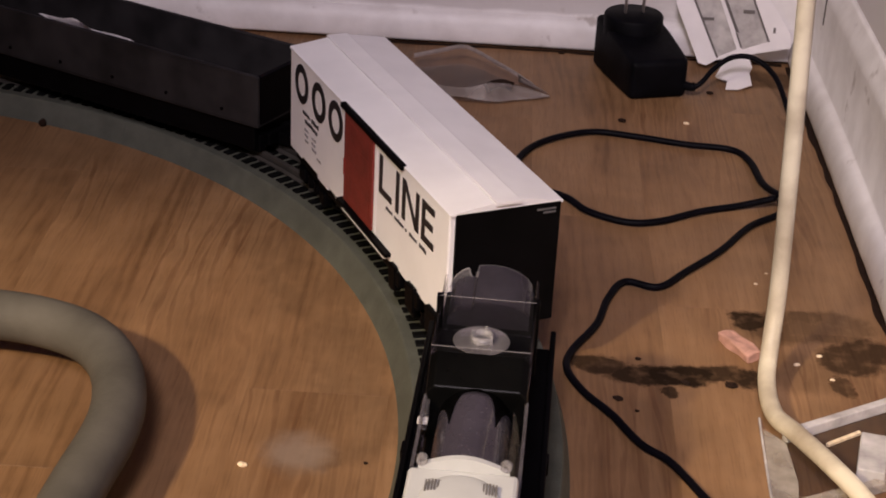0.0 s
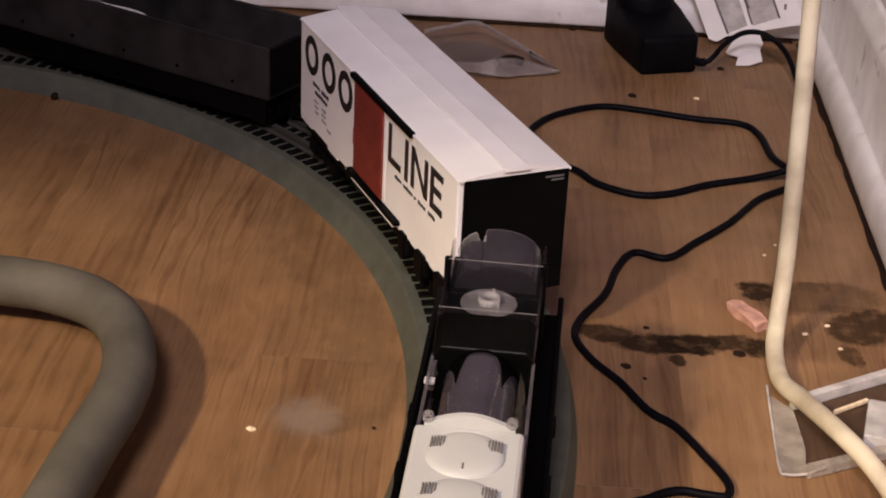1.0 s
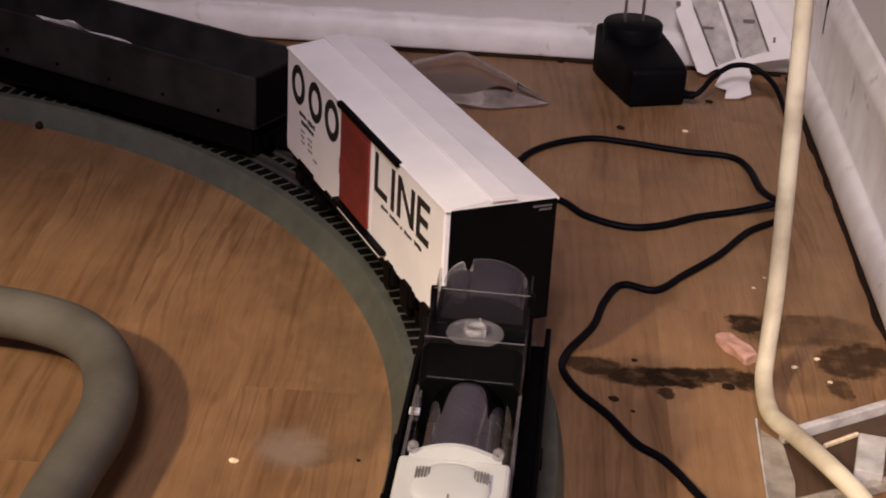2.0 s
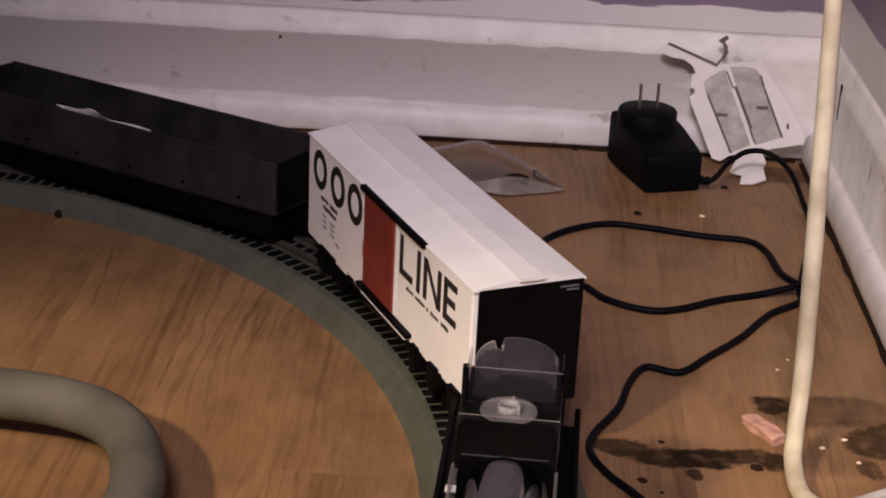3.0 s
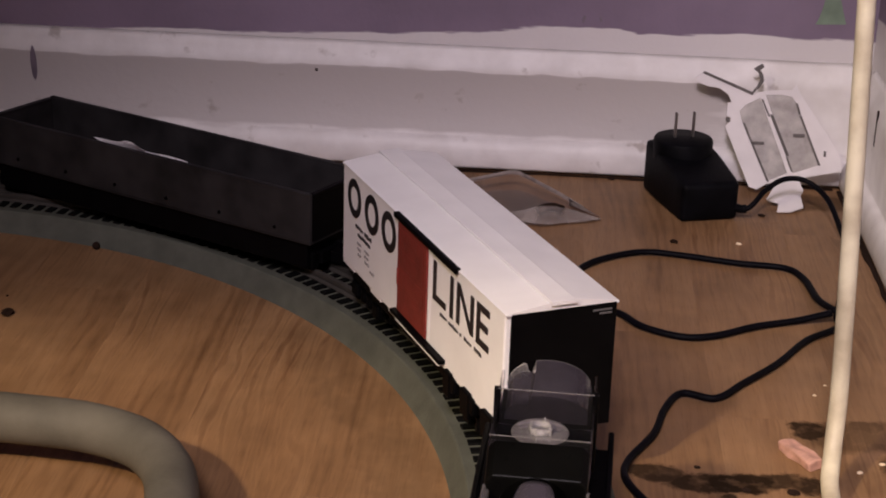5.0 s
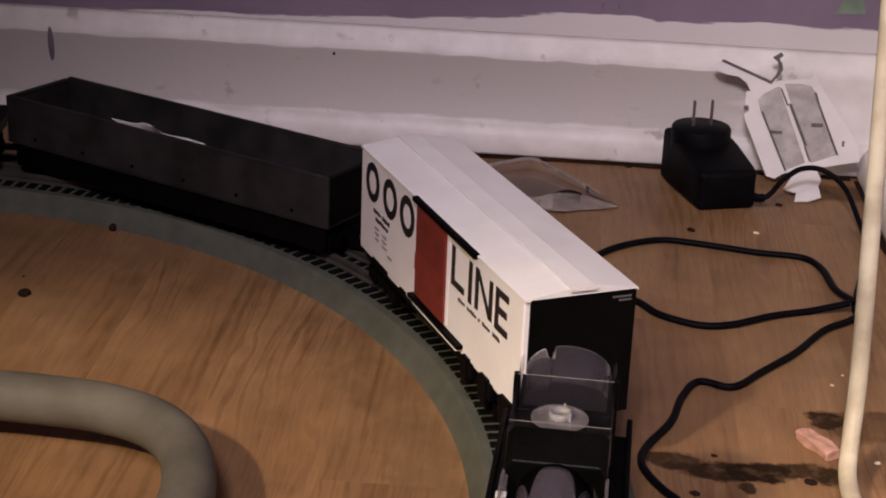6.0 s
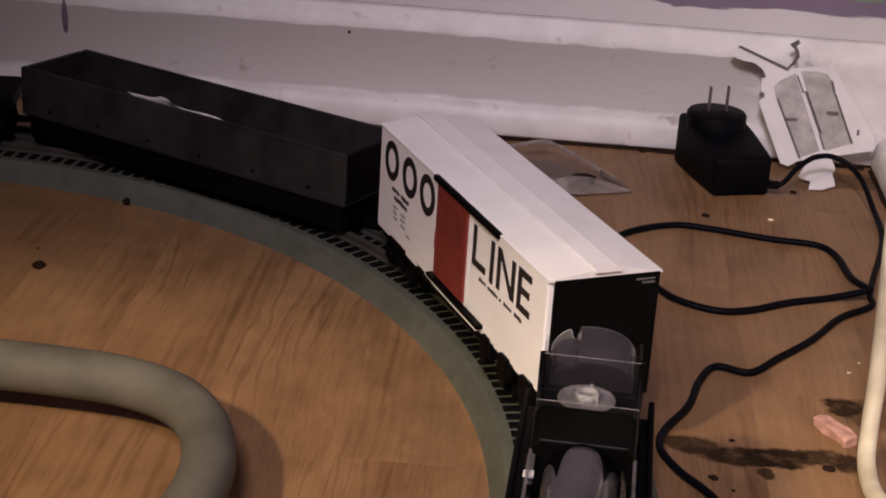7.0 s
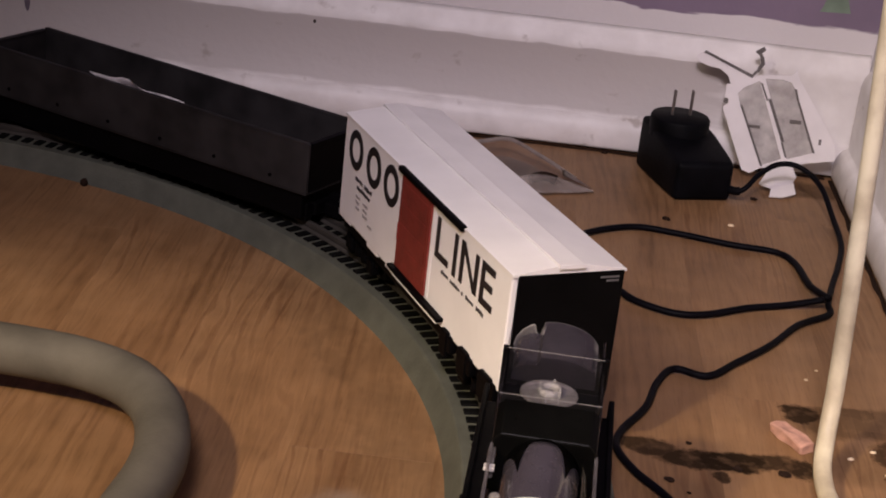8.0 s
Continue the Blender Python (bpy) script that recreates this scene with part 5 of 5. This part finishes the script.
bmesh.ops.transform(b, matrix=pose(-0.0762, -0.4062, 0, 0, 0, -60), verts=b.verts)
tagged(part("pink_chunk", b, M_BRICK), "rough pinkish broken chunk on the floor", "rubble")

G1, G2 = "pale crumbs", "dark crumbs"
for x, y, s in ((-0.2994, -0.5321, 0.0022), (-0.0497, -0.4169, 0.0016), (-0.0377, -0.4073, 0.0016), (-0.0345, -0.4290, 0.0013), (-0.0795, -0.1190, 0.0020), (-0.060, -0.335, 0.0011), (-0.053, -0.322, 0.0009)):
    lump("pale_crumb", x, y, s, s * 0.7, s * 0.45, M_CRUMB, "tiny pale crumb on the floorboards", "crumb", 30 * x, G1)
for x, y, s in ((-0.1204, -0.1211, 0.0030), (-0.1573, -0.0020, 0.0028), (-0.2476, -0.5245, 0.0011), (-0.1372, -0.4587, 0.0026), (-0.1290, -0.4680, 0.0012), (-0.4968, -0.2898, 0.0046), (-0.0835, -0.4405, 0.0032), (-0.105, -0.441, 0.0024), (-0.126, -0.421, 0.0016), (-0.0594, -0.0628, 0.0026), (-0.150, -0.147, 0.0013), (-0.505, -0.265, 0.0010), (-0.435, -0.42, 0.0011)):
    lump("dark_crumb", x, y, s, s * 0.75, s * 0.4, M_SOIL, "small dark crumb on the floorboards", "crumb", 200 * x, G2)
lump("dark_crumb", -0.4745, -0.1862, 0.0024, 0.0020, 0.0030, M_SOIL, "dark crumb lodged against the roadbed shoulder", "crumb", 20, G2)


def wall_mark(name, x, z, w, h, material, label, lean=0.0, y=0.0085):
    b = bmesh.new()
    bmesh.ops.create_icosphere(b, subdivisions=3, radius=1)
    for v in b.verts:
        k = 1 + 0.25 * noise.noise(v.co * 1.5 + Vector((x * 40, 0, 0)))
        v.co = Vector((v.co.x * w * k + lean * v.co.z, v.co.y * 0.0004, v.co.z * h))
    bmesh.ops.transform(b, matrix=Matrix.Translation((x, y, z)), verts=b.verts)
    return tagged(part(name, b, material), label, "paint mark")


wall_mark("paint_drip", -0.5680, 0.0610, 0.0022, 0.0125, M_MARK, "dark vertical paint drip on the skirting", -0.0006)
wall_mark("paint_drip", -0.6195, 0.0660, 0.0026, 0.0170, M_MARK, "dark vertical paint drip on the skirting", -0.0006)
wall_mark("nail_hole", -0.3670, 0.0660, 0.0010, 0.0012, M_SOIL, "small dark nail hole in the skirting")
b = prism([(-0.0257, 0.1126), (-0.0049, 0.1136), (-0.0068, 0.1190), (-0.0095, 0.1278), (-0.0115, 0.1340), (-0.0149, 0.1400), (-0.0195, 0.1390), (-0.0206, 0.1300), (-0.0222, 0.1220), (-0.0240, 0.1160)], 0.0004)
bmesh.ops.transform(b, matrix=Matrix.Translation((0, SET, 0)) @ Matrix.Rotation(radians(90), 4, "X"), verts=b.verts)
tagged(part("paint_patch", b, M_GREEN), "faded green paint patch on the purple wall", "paint mark")
wall_mark("paint_scuff", -0.1828, 0.1089, 0.0011, 0.0028, M_MARK, "small dark scuff on the wall paint", 0.0004, SET)
wall_mark("paint_scuff", -0.1712, 0.1094, 0.0009, 0.0022, M_MARK, "small dark scuff on the wall paint", -0.0004, SET)
b = box(-0.0005, 0.0006, -0.0011, 0.0011, 0.052, 0.076, 0.0003)
tagged(part("board_gap", b, M_SOIL), "dark gap in the corner skirting", "crack").location = (0.0085, -0.062, 0)

# ---- floor boards ----
def board_mesh(w, l):
    b = box(0.0, w, 0.0, l, -0.0034, 0.0, 0.00007, seg=1)
    me = bpy.data.meshes.new("floor_board")
    b.to_mesh(me)
    b.free()
    me.materials.append(M_FLOOR)
    return me


BW, rng = 0.0645, random.Random(4)
LENGTHS = [0.29, 0.36, 0.43]
FRONT, BACK = -1.72, SET
MESHES = {}
col = 0
x = SET - BW
while x > -1.05:
    if col == 4:
        joints = [-0.110, -0.470, -0.900, -1.330]
    else:
        joints = [0.014 - rng.uniform(0.05, 0.3)]
        while joints[-1] > -1.4:
            joints.append(joints[-1] - rng.choice(LENGTHS))
    joints = [BACK] + [y for y in joints if y > FRONT + 0.03] + [FRONT]
    pairs = list(zip(joints, joints[1:]))
    for y1, y0 in (pairs[::-1] if col == 4 else pairs):
        l = round(y1 - y0, 4)
        if l not in MESHES:
            MESHES[l] = board_mesh(BW, l)
        o = bpy.data.objects.new("floor_board", MESHES[l])
        scene.collection.objects.link(o)
        o.parent = floor
        o.location = (x, y0, 0)
    x -= BW
    col += 1
x += BW
b = bmesh.new()
for x1, y0, y1 in ((SET, ROOM_Y, FRONT), (x, ROOM_Y, SET)):
    xa = x1
    while xa > (ROOM_X + 0.001 if x1 == x else x + 0.001):
        xb = max(xa - BW, ROOM_X)
        box(xb + 0.0001, xa - 0.0001, y0, y1, -0.0034, 0, 0, b)
        xa -= BW
tagged(part("far_boards", b, M_FLOOR, floor), kind="stuff")
